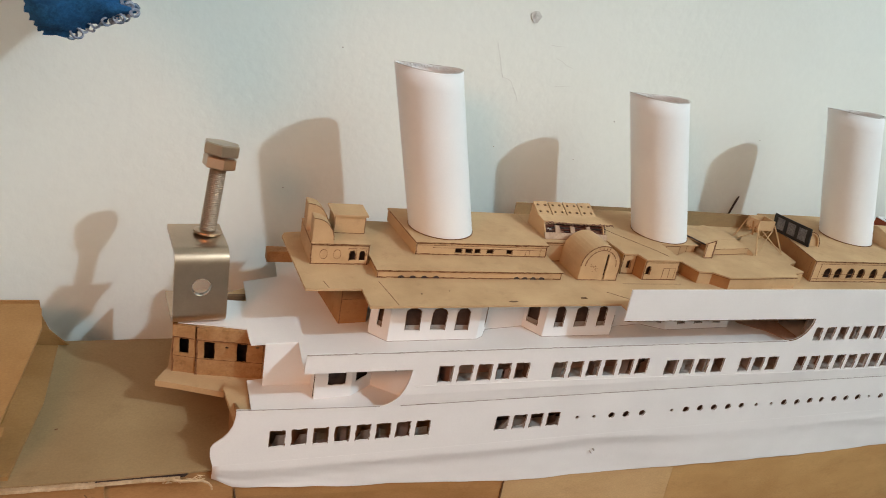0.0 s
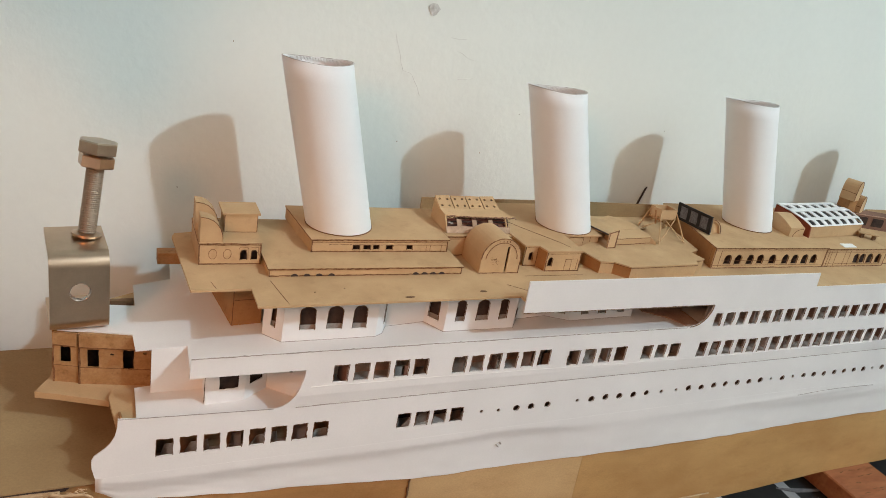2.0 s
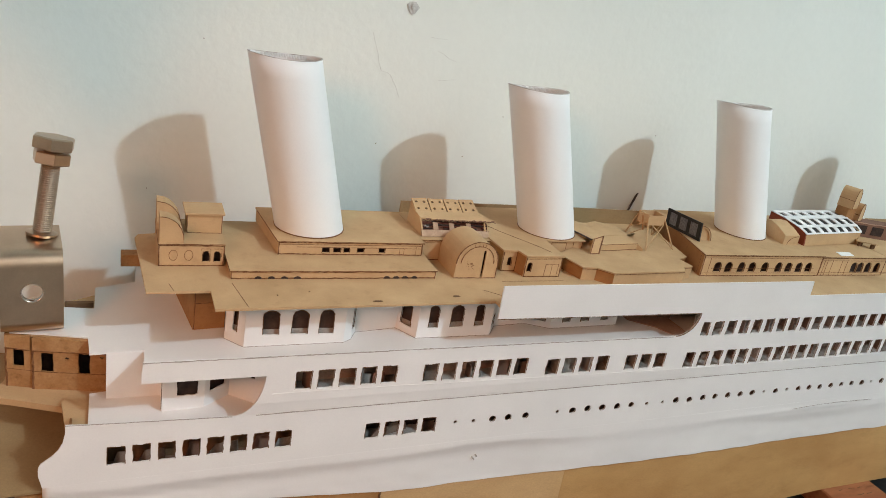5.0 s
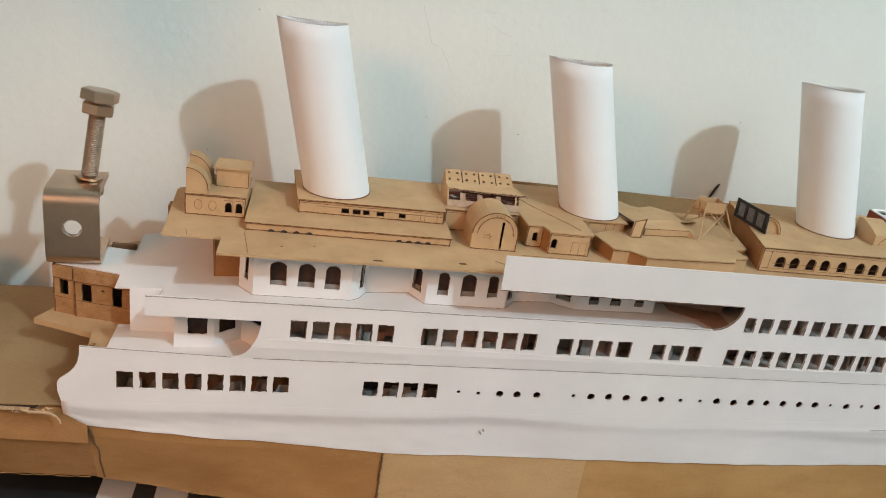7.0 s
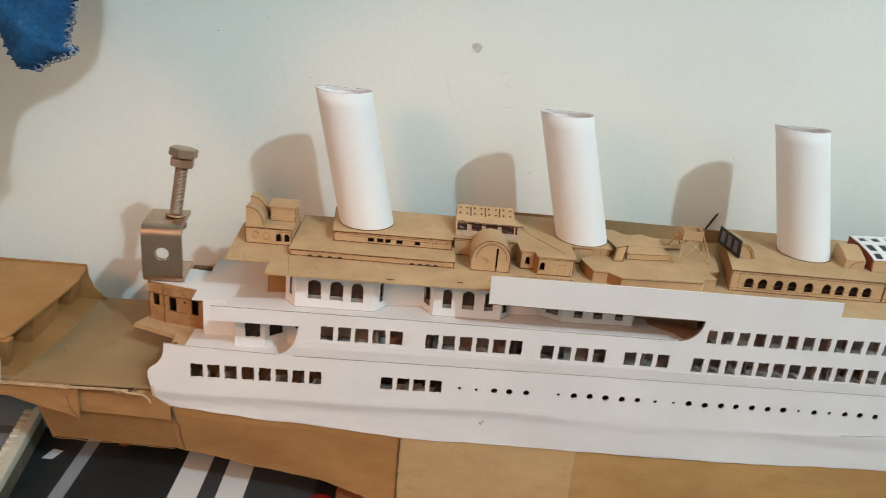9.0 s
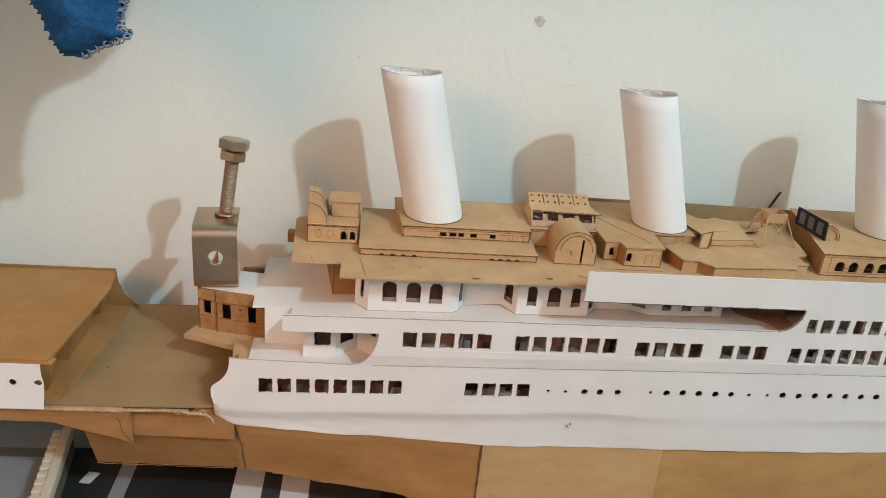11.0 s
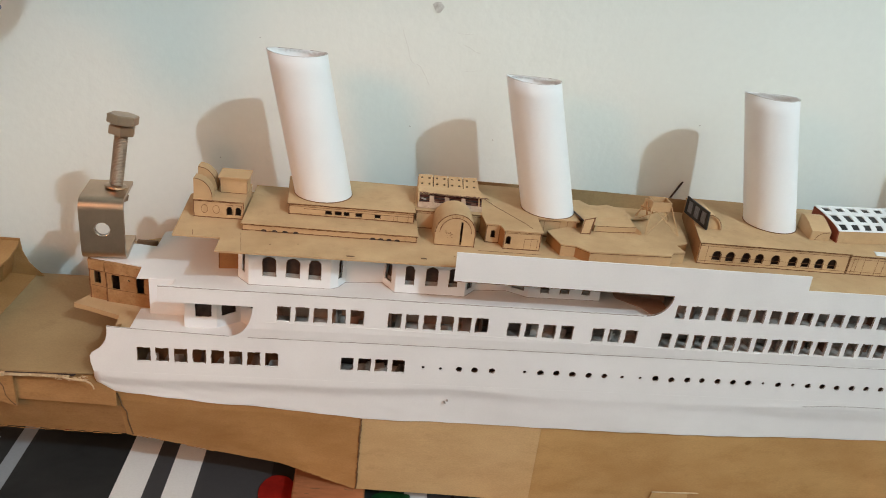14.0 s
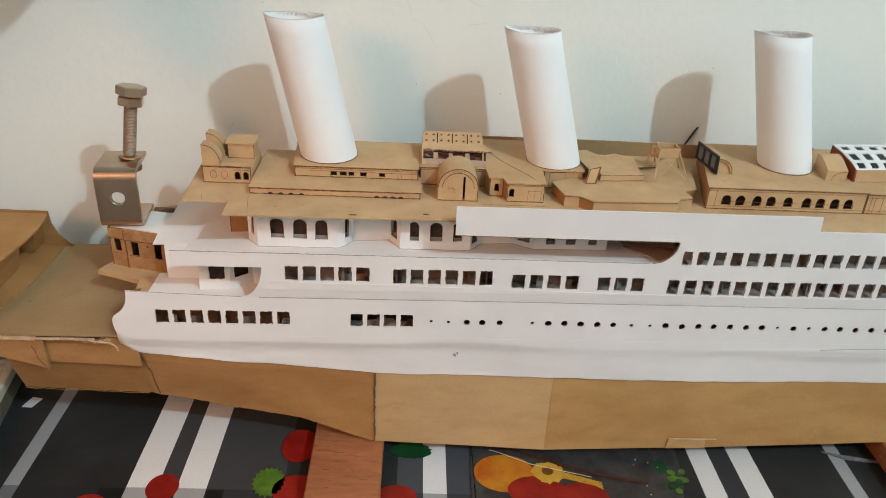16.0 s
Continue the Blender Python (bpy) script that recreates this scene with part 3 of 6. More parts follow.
def hull():
    # lower white sheet: the row of windows, then portholes
    holes = []
    xs = [0.0440 + 0.01265 * i for i in range(8)]
    for i, x in enumerate(xs):
        holes.append(rect(x, x + 0.0088, 0.1328, 0.1440, 0.0004))
    for i in range(4):
        x = 0.1866 + 0.0125 * i
        holes.append(rect(x, x + 0.0090, 0.1325, 0.1430, 0.0004))
    ports = [0.247, 0.260, 0.274, 0.286, 0.299, 0.3238] + [0.336 + 0.01262 * k + (0.0 if k < 5 else 0.0014 if k == 5 else 0.0034) for k in range(56)]
    sizes = "ssBBB" + "sBBBBBssBBBBBBBsBsBBBBBBBsBBBBsBBBBBBBssBBBBBBBsBsBBBBBBBBBB"
    for x, kind in zip(ports, sizes):
        holes.append(disc(x + jit(0.0003), 0.1376 - 0.005 * max(0.0, x - 0.33) + jit(0.0004), (0.0024 if kind == "B" else 0.0014) + jit(0.00015), 10, 0.0002 if kind == "B" else 0.00006))
    outline = [(0.0135, 0.1225), (STERN, 0.1225), (STERN, 0.1568), (0.107, 0.1568), (0.034, 0.1592), (0.0245, 0.1600), (0.0243, 0.1545), (0.0232, 0.1492), (0.0212, 0.1452), (0.0184, 0.1418), (0.0154, 0.1395), (0.0130, 0.1375), (0.0118, 0.1350), (0.0118, 0.1300)]
    bm = bmesh.new()
    sheet(bm, [outline] + holes, side, 0.0008)
    low = part("lower_side_sheet", bm, PAPER_SIDE, ship, "white paper hull side with cut windows and portholes")
    cut_edges("cut_edge", holes[:12], side, low)
    cut_edges("cut_edge", [h for h in holes[12:] if max(q[0] for q in h) - min(q[0] for q in h) > 0.0036], side, low, 0.00022)

    # its loose hem, wavy, below the portholes
    bm = bmesh.new()
    bottom = [(0.014, 0.1113), (0.025, 0.1036), (0.088, 0.0970), (0.135, 0.0937), (0.206, 0.0868), (0.277, 0.0855), (0.374, 0.0848), (0.472, 0.0830), (0.65, 0.0840), (STERN, 0.0845)]
    FOLD = ((0.011, 0.05, 0.10, 0.15, 0.19, 0.2286, 0.2577, 0.2824, 0.3105, 0.335, 0.40, 0.4656, 0.505, 0.544, 0.62, STERN), (0.1199, 0.1178, 0.1185, 0.1183, 0.1178, 0.1186, 0.1206, 0.1202, 0.1188, 0.1165, 0.1155, 0.1152, 0.1158, 0.1129, 0.1121, 0.112))
    nx, nz = 260, 34
    rows = []
    for j in range(nz + 1):
        row = []
        for i in range(nx + 1):
            s = i / nx
            x = 0.0135 + (STERN - 0.0135) * s
            zb = np.interp(x, [p[0] for p in bottom], [p[1] for p in bottom]) + 0.0009 * noise.noise(Vector((x * 45, 0, 0))) + 0.0007 * noise.noise(Vector((x * 17, 3, 0)))
            f = (0.0, 0.004)[j] if j < 2 else (0.996, 1.0)[j - nz + 1] if j > nz - 2 else (j - 1) / (nz - 2)
            z = 0.1225 + (zb - 0.1225) * f
            crest = z - np.interp(x, *FOLD)
            fold = (1.0 - math.exp(-(crest / 0.0065) ** 2) if crest < 0 else 0.0) * min(1.0, f * 8) * np.interp(x, [0.30, 0.36, 0.46, 0.52, 0.64, 0.70], [1.0, 0.3, 0.3, 0.7, 0.7, 0.3])
            y = side_y(x) + 0.00025 * (1 - f) + 0.0023 * fold + 0.0012 * f ** 1.5 * noise.noise(Vector((x * 16, f * 1.5, 3))) + 0.0004 * f * noise.noise(Vector((x * 60, f * 5, 8))) + 0.0010 * f * f
            for cx, cz, run, wide, deep in ((0.600, 0.1165, 0.008, 0.090, 0.0014), (0.760, 0.1130, 0.0, 0.090, 0.0012)):
                y -= deep * math.exp(-((z - cz - run * (x - cx)) / 0.0022) ** 2) * math.exp(-((x - cx) / wide) ** 2) * min(1.0, f * 3)
            row.append(bm.verts.new((x, y, z)))
        rows.append(row)
    for a, b in zip(rows, rows[1:]):
        for i in range(nx):
            bm.faces.new((a[i], a[i + 1], b[i + 1], b[i]))
    hem = part("side_sheet_hem", bm, PAPER_SIDE, ship, "loose wavy lower hem of white paper", True)
    mod = hem.modifiers.new("thickness", "SOLIDIFY")
    mod.thickness, mod.offset = 0.0005, 0
    # grey stroke paints the soft shade of a crease
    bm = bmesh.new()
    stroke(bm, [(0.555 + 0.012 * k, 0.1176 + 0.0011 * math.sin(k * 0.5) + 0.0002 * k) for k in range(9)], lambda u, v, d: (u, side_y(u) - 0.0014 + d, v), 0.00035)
    part("crease", bm, PAPER_FOLD, hem, "crease in the paper with its shade drawn in grey")
    # small punched dots near the hem
    bm = bmesh.new()
    for x, z, r in ((0.2662, 0.1065, 0.0006), (0.2685, 0.1080, 0.0005), (0.2672, 0.1055, 0.0004)):
        sheet(bm, [disc(x, z, r, 7, 0.0002)], lambda u, v, d: (u, side_y(u) + 0.0004 + d, v), 0.0022)
    part("speck", bm, PAPER_FOLD, ship, "small grey specks on the paper")

    # upper white sheet: band over the open bay, windows, gallery end, panel over the gallery
    holes = []

    def row(x0, n, pitch, w, z0, z1):
        for i in range(n):
            holes.append(rect(x0 + pitch * i, x0 + pitch * i + w, z0, z1, 0.00035))

    row(0.1400, 5, 0.0128, 0.0092, 0.1720, 0.1836)
    row(0.2180, 6, 0.01262, 0.0090, 0.1708, 0.1828)
    row(0.3050, 4, 0.01330, 0.0092, 0.1688, 0.1804)
    row(0.3690, 3, 0.01280, 0.0087, 0.1682, 0.1795)
    row(0.4220, 4, 0.01305, 0.0082, 0.1662, 0.1784)
    row(0.4732, 46, 0.01248, 0.0082, 0.1660, 0.1782)
    row(0.4290, 1, 0.01300, 0.0066, 0.1915, 0.2026)
    row(0.4400, 48, 0.01262, 0.0080, 0.1915, 0.2026)
    curve = lambda a0, a1, n: [(0.107 + 0.0165 * math.sin(math.radians(a0 + (a1 - a0) * k / n)), 0.1840 - 0.0270 * math.cos(math.radians(a0 + (a1 - a0) * k / n))) for k in range(n + 1)]
    gallery = [(0.4070 + 0.0172 * math.cos(math.radians(d)), 0.2098 - 0.0172 * math.sin(math.radians(d))) for d in range(0, 91, 10)]
    outline = ([(STERN, 0.1645), (STERN, 0.2210), (0.5258, 0.2210), (0.5250, 0.2328), (0.2608, 0.2338), (0.2612, 0.2112)]
               + gallery + [(0.3000, 0.1935), (0.0600, 0.1948), (0.0595, 0.1822)] + curve(86, 43.8, 5))
    bm = bmesh.new()
    sheet(bm, [outline] + holes, lambda u, v, d: (u, side_y(u) - 0.0012 + d, v), 0.0011)
    up = part("upper_side_sheet", bm, PAPER_SIDE, ship, "white paper upper side with rows of cut windows")
    cut_edges("cut_edge", holes, lambda u, v, d: (u, side_y(u) - 0.0012 + d, v), up)
    bm = bmesh.new()
    sheet(bm, [curve(43.8, 0, 5) + [(STERN, 0.1570), (STERN, 0.1645)]], lambda u, v, d: (u, side_y(u) - 0.0012 + (0.1645 - v) * 0.12 + d, v), 0.0006)
    part("turned_in_strip", bm, PAPER_SIDE, ship, "strip of white paper turned in under the windows")
    # grey stroke paints the shade gap along the band's top edge
    bm = bmesh.new()
    stroke(bm, [(0.0600, 0.1944), (0.1800, 0.1938), (0.3000, 0.1931), (0.4050, 0.1922)], lambda u, v, d: (u, side_y(u) - 0.0012 + d, v), 0.0007)
    part("top_edge", bm, PAPER_FOLD, up, "cut edge of the paper with its shade gap drawn in grey")
    bm = bmesh.new()
    lip = [(0.127 + (STERN - 0.127) * k / 60, np.interp(0.127 + (STERN - 0.127) * k / 60, [0.127, 0.22, 0.31, 0.42, 0.6], [0.1704, 0.1693, 0.1675, 0.1652, 0.1648]) + jit(0.0002)) for k in range(61)]
    for (xa, za), (xc, zc) in zip(lip, lip[1:]):
        rod(bm, (xa, side_y(xa) - 0.0013, za), (xc, side_y(xc) - 0.0013, zc), 0.00026, 6)
    part("sill_lip", bm, PAPER_SIDE, up, "thin white fold under the windows")
    bm = bmesh.new()
    stroke(bm, gallery, lambda u, v, d: (u, side_y(u) - 0.0012 + d, v), 0.0008)
    stroke(bm, [(0.2612, 0.2115), (0.33, 0.2108), (0.4240, 0.2100)], lambda u, v, d: (u, side_y(u) - 0.0012 + d, v), 0.0006)
    part("cut_edge", bm, CARD_DARK, up, "dark cut edge of the gallery")
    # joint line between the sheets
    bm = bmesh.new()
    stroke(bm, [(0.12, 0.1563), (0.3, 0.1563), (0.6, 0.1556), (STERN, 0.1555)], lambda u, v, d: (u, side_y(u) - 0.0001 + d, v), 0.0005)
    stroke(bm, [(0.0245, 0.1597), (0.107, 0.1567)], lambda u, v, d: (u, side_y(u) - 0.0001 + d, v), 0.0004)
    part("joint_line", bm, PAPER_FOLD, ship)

    # cardboard below the sheet, in panels
    xb = [-0.0760, 0.0265, 0.040, 0.089, 0.1437, 0.2050, 0.347, 0.46, 0.64, STERN]
    zb = [0.0535, 0.0512, 0.0500, 0.0412, 0.0362, 0.0158, 0.0103, 0.0135, 0.0212, 0.0220]
    yb = [0.4050, 0.4045, 0.4040, 0.4025, 0.3975, 0.3935, 0.3935, 0.396, 0.400, 0.409]

    def panel(x0, x1, gap, mat, label="", z1=0.121):
        bm = bmesh.new()
        n = max(3, int((x1 - x0) / 0.012))
        cols = []
        for i in range(n + 1):
            x = x0 + (x1 - x0) * i / n
            z0, y0 = np.interp(x, xb, zb), np.interp(x, xb, yb)
            col = []
            for j in range(6):
                f = j / 5
                z = z0 + (z1 - z0) * f
                y = y0 + (side_y(x) + 0.0040 - y0) * min(1, f * 1.4) + 0.0006 * noise.noise(Vector((x * 20, z * 30, 1)))
                col.append((bm.verts.new((x, y + gap, z)), bm.verts.new((x, y + gap + 0.003, z))))
            cols.append(col)
        for a, b in zip(cols, cols[1:]):
            for j in range(5):
                bm.faces.new((a[j][0], b[j][0], b[j + 1][0], a[j + 1][0]))
                bm.faces.new((a[j + 1][1], b[j + 1][1], b[j][1], a[j][1]))
            bm.faces.new((a[0][0], a[0][1], b[0][1], b[0][0]))
            bm.faces.new((a[5][0], b[5][0], b[5][1], a[5][1]))
        for c in (cols[0], cols[-1]):
            for j in range(5):
                bm.faces.new((c[j][0], c[j + 1][0], c[j + 1][1], c[j][1]))
        part("hull_panel", bm, mat, ship, label)

    panel(-0.0760, 0.0262, 0.0010, CARD_BOW, "brown cardboard hull panel at the bow", 0.1160)
    panel(0.0264, 0.2049, 0.0, CARD_HULL)
    panel(0.2051, 0.3471, 0.0004, CARD_HULL_PALE)
    panel(0.3472, STERN, 0.0003, CARD_HULL_MID, "long brown cardboard hull panel")
    bm = bmesh.new()
    for k in range(40):
        xa, xc = -0.076 + 0.281 * k / 40, -0.076 + 0.281 * (k + 1) / 40
        if random.random() < 0.97:
            rod(bm, (xa, np.interp(xa, xb, yb) + jit(0.0004), np.interp(xa, xb, zb) + jit(0.0005)), (xc, np.interp(xc, xb, yb) + jit(0.0004), np.interp(xc, xb, zb) + jit(0.0005)), 0.0002 + random.random() * 0.00015, 5)
    tagged(part("torn_edge", bm, CARD_HULL, ship, "torn lower edge of the card"), kind="stuff")
    # dark tape seams
    bm = bmesh.new()
    for k in range(14):
        za, zc = 0.0165 + 0.0735 * k / 14, 0.0165 + 0.0735 * (k + 1) / 14
        ya, yc = [np.interp(z, [0.0158, 0.091, 0.121], [0.3929, 0.3925, 0.3925]) for z in (za, zc)]
        rod(bm, (0.2050 + jit(0.0004), ya, za), (0.2050 + jit(0.0004), yc, zc), random.uniform(0.0004, 0.0009), 5)
    part("seam", bm, CARD_DARK, ship, "dark ragged butt joint between hull panels")
    bm = bmesh.new()
    pts = [(0.0268, 0.1010), (0.0282, 0.0930), (0.0283, 0.0870), (0.0305, 0.0800), (0.0300, 0.0690), (0.0312, 0.0520)]
    for (xa, za), (xc, zc) in zip(pts, pts[1:]):
        rod(bm, (xa, np.interp(za, [0.0512, 0.101], [0.4042, 0.3888]) , za), (xc, np.interp(zc, [0.0512, 0.101], [0.4042, 0.3888]), zc), 0.00055, 5)
    part("seam", bm, CARD_DARK, ship, "dark ragged seam in the cardboard")
    # bottom, far side and stern close the hull
    bm = bmesh.new()
    plate(bm, [(0.205, 0.400), (STERN, 0.416), (STERN, 0.545), (0.205, 0.545)], 0.0190, 0.0215)
    part("hull_bottom", bm, CARD_HULL, ship)
    bm = bmesh.new()
    sheet(bm, [[(-0.09, 0.06), (0.06, 0.0400), (0.2, 0.0215), (0.24, 0.0215), (0.29, 0.0215), (STERN, 0.0215), (STERN, 0.2160), (0.29, 0.2160), (0.24, 0.1815), (0.075, 0.1772), (0.06, 0.1500), (0.03, 0.1160), (-0.02, 0.1160), (-0.09, 0.1160)]],
          lambda u, v, d: (u, np.interp(u, [-0.09, 0.06, 0.24, 0.29, STERN], [0.522, 0.512, 0.510, 0.543, 0.543]) + d, v), 0.003)
    part("far_side", bm, CARD_HULL, ship, "cardboard hull side towards the wall")
    bm = bmesh.new()
    block(bm, STERN, STERN + 0.003, 0.409, 0.547, 0.0165, 0.23)
    part("stern_panel", bm, CARD_HULL, ship)
    # strip of clear tape at the foot of the side
    bm = bmesh.new()
    sheet(bm, [[(0.4500, 0.0140), (0.4840, 0.0145), (0.4830, 0.0245), (0.4520, 0.0245)]], lambda u, v, d: (u, np.interp(u, xb, yb) - 0.0010 + d, v), 0.0006)
    part("tape_tab", bm, two_scale("clear_tape_tab", (0.42, 0.235, 0.09), (0.53, 0.33, 0.14), 0.3, 60, 400, 0.1, 0), ship, "pale glossy tape tab")
    bm = bmesh.new()
    rod(bm, (0.4510, 0.3943, 0.0248), (0.4920, 0.3953, 0.0245), 0.0006, 6)
    part("tape_edge", bm, CARD_TORN, ship)

    # inside: decks and inner walls seen through the windows, the walls toned for the shade indoors
    bm = bmesh.new()
    plate(bm, [(0.130, 0.3905), (STERN, 0.4125), (STERN, 0.53), (0.130, 0.46)], 0.1565, 0.1578)
    part("lower_deck", bm, PAPER_SIDE, ship, "white paper lower deck")
    bm = bmesh.new()
    plate(bm, [(0.0345, 0.3868), (0.1305, 0.3890), (0.1305, 0.445), (0.0345, 0.4300)], 0.1478, 0.1490)
    part("bay_floor", bm, PAPER_SIDE, ship, "white paper floor of the open bay")
    bm = bmesh.new()
    plate(bm, [(0.026, 0.388), (STERN, 0.4125), (STERN, 0.53), (0.026, 0.48)], 0.123, 0.1250)
    part("inner_deck", bm, CARD_RUSSET, ship)
    random.seed(21)
    # rooms behind the windows: cross walls of mixed card and paper, standing between the ledge and the deck above,
    # greyed for the shade inside
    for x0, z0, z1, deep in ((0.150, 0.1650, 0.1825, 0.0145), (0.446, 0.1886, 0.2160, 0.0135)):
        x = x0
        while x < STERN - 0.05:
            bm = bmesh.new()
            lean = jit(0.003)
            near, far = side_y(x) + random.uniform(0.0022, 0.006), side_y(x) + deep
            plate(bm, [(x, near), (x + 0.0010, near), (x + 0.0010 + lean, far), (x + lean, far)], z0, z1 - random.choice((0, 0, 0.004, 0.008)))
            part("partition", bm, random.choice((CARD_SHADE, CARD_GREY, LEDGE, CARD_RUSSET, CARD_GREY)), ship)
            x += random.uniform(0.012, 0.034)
    # back walls: the dimness of each room is put into their colour
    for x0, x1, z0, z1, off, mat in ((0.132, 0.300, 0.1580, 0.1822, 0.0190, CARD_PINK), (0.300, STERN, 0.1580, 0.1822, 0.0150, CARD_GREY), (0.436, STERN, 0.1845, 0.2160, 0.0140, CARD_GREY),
                                     (0.035, 0.170, 0.1252, 0.1475, 0.0130, CARD_DARK), (0.172, STERN, 0.1252, 0.1560, 0.0180, INK_AND_SHADE)):
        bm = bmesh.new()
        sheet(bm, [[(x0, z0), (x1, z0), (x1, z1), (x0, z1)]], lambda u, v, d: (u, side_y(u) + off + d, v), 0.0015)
        part("shade_wall", bm, mat, ship)
    # flaps and slivers of card behind the lowest windows, shade put into their dark tones
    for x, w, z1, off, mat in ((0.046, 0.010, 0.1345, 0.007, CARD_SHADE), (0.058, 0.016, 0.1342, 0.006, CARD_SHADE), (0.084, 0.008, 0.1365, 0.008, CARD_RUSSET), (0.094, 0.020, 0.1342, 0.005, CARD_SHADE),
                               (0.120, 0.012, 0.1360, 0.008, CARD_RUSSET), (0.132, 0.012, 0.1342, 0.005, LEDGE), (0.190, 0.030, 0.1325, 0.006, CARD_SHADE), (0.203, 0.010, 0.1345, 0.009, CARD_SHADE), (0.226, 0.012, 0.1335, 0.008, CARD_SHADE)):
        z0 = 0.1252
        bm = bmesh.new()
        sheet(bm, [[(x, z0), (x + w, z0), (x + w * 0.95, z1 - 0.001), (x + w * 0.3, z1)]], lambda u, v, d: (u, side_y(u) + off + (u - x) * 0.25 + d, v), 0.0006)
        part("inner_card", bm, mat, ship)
    # pale ledges just under the rows of windows, their grey set for the half-light inside
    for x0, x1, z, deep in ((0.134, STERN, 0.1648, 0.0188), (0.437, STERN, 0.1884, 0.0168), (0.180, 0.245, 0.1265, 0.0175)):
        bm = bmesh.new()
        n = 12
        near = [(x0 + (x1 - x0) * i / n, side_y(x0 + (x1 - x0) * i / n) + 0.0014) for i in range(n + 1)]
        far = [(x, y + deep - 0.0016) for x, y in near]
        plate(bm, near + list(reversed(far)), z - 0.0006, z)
        part("window_ledge", bm, LEDGE, ship, "paper ledge greyed for the shade behind the windows")
    # loose scraps added inside, their tones imitating patches of light behind the windows
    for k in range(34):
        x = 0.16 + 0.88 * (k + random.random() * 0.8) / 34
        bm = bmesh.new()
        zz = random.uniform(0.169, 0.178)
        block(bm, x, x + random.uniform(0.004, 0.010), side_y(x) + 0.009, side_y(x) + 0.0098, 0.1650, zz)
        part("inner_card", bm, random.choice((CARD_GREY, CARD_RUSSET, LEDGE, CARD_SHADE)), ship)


hull()


def promenade():
    def laid(name, outline, label):
        """A paper deck that follows the sheer of the hull."""
        bm = bmesh.new()
        plate(bm, outline, -0.0008, 0.0)
        for axis, cuts in (((1, 0, 0), DECK_X[1:-1]), ((0, 1, 0), (0.43,))):
            for c in cuts:
                bmesh.ops.bisect_plane(bm, geom=bm.verts[:] + bm.edges[:] + bm.faces[:], plane_co=[c * a for a in axis], plane_no=axis)
        for v in bm.verts:
            v.co.z += deck_z(v.co.x) + 0.045 * max(0.0, v.co.y - 0.430) * max(0.0, min(1.0, (0.13 - v.co.x) / 0.05))
        part(name, bm, PAPER_SIDE, ship, label)

    laid("promenade_deck", [(0.130, 0.3885), (STERN, 0.4115), (STERN, 0.545), (0.29, 0.545), (0.235, 0.513), (0.130, 0.513)], "white paper promenade deck")
    laid("deck_fore_end", [(-0.0060, 0.4490), (0.0130, 0.4460), (0.0335, 0.4415), (0.0345, 0.4240), (0.0624, 0.4245), (0.0610, 0.3925), (0.130, 0.3935), (0.130, 0.513), (0.0605, 0.530), (0.0590, 0.5055), (0.0360, 0.5000),
                            (0.0360, 0.474), (0.0215, 0.476), (-0.0020, 0.474)], "stepped white paper end of the deck")
    # white post panel, inner walls of the open bay
    bz = 0.1490
    walls = [((0.0430, 0.4238), (0.0630, 0.4240), bz, 0.1786, []), ((0.0630, 0.4240), (0.0720, 0.4240), bz, 0.1784, []),
             ((0.0720, 0.4240), (0.0715, 0.4075), bz, 0.1784, []), ((0.0715, 0.4075), (0.0945, 0.4095), bz, 0.1784, [rect(0.0078, 0.0192, 0.1580, 0.1700, 0.0004)]),
             ((0.0945, 0.4095), (0.1095, 0.4205), bz, 0.1796, [rect(0.0035, 0.0150, 0.1580, 0.1695, 0.0004)]),
             ((0.1095, 0.4205), (0.1320, 0.4020), bz, 0.1810, [rect(0.0080, 0.0165, 0.1650, 0.1712, 0.0004)])]
    for p, q, z0, z1, holes in walls:
        n, place = along(p, q)
        bm = bmesh.new()
        sheet(bm, [[(0, z0), (n, z0), (n, z1), (0, z1)]] + holes, place, 0.0007)
        part("bay_wall", bm, PAPER, ship)
        if holes:
            # dark sheet added for the shade inside the bay windows
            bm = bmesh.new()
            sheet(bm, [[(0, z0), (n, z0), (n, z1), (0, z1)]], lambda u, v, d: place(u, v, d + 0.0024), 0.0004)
            part("shade_backing", bm, INK_AND_SHADE, ship, "dark sheet standing in for the shade behind the windows")
    # deck house front: faceted white walls with arched windows
    top = BOAT - 0.0016
    w = lambda a, b, lo=0.1900, hi=0.2058: arch(a, b, lo, hi, 0.0004, 8, 0.8)
    g = lambda a, b: rect(a, b, 0.1884, 0.1962, 0.0004)
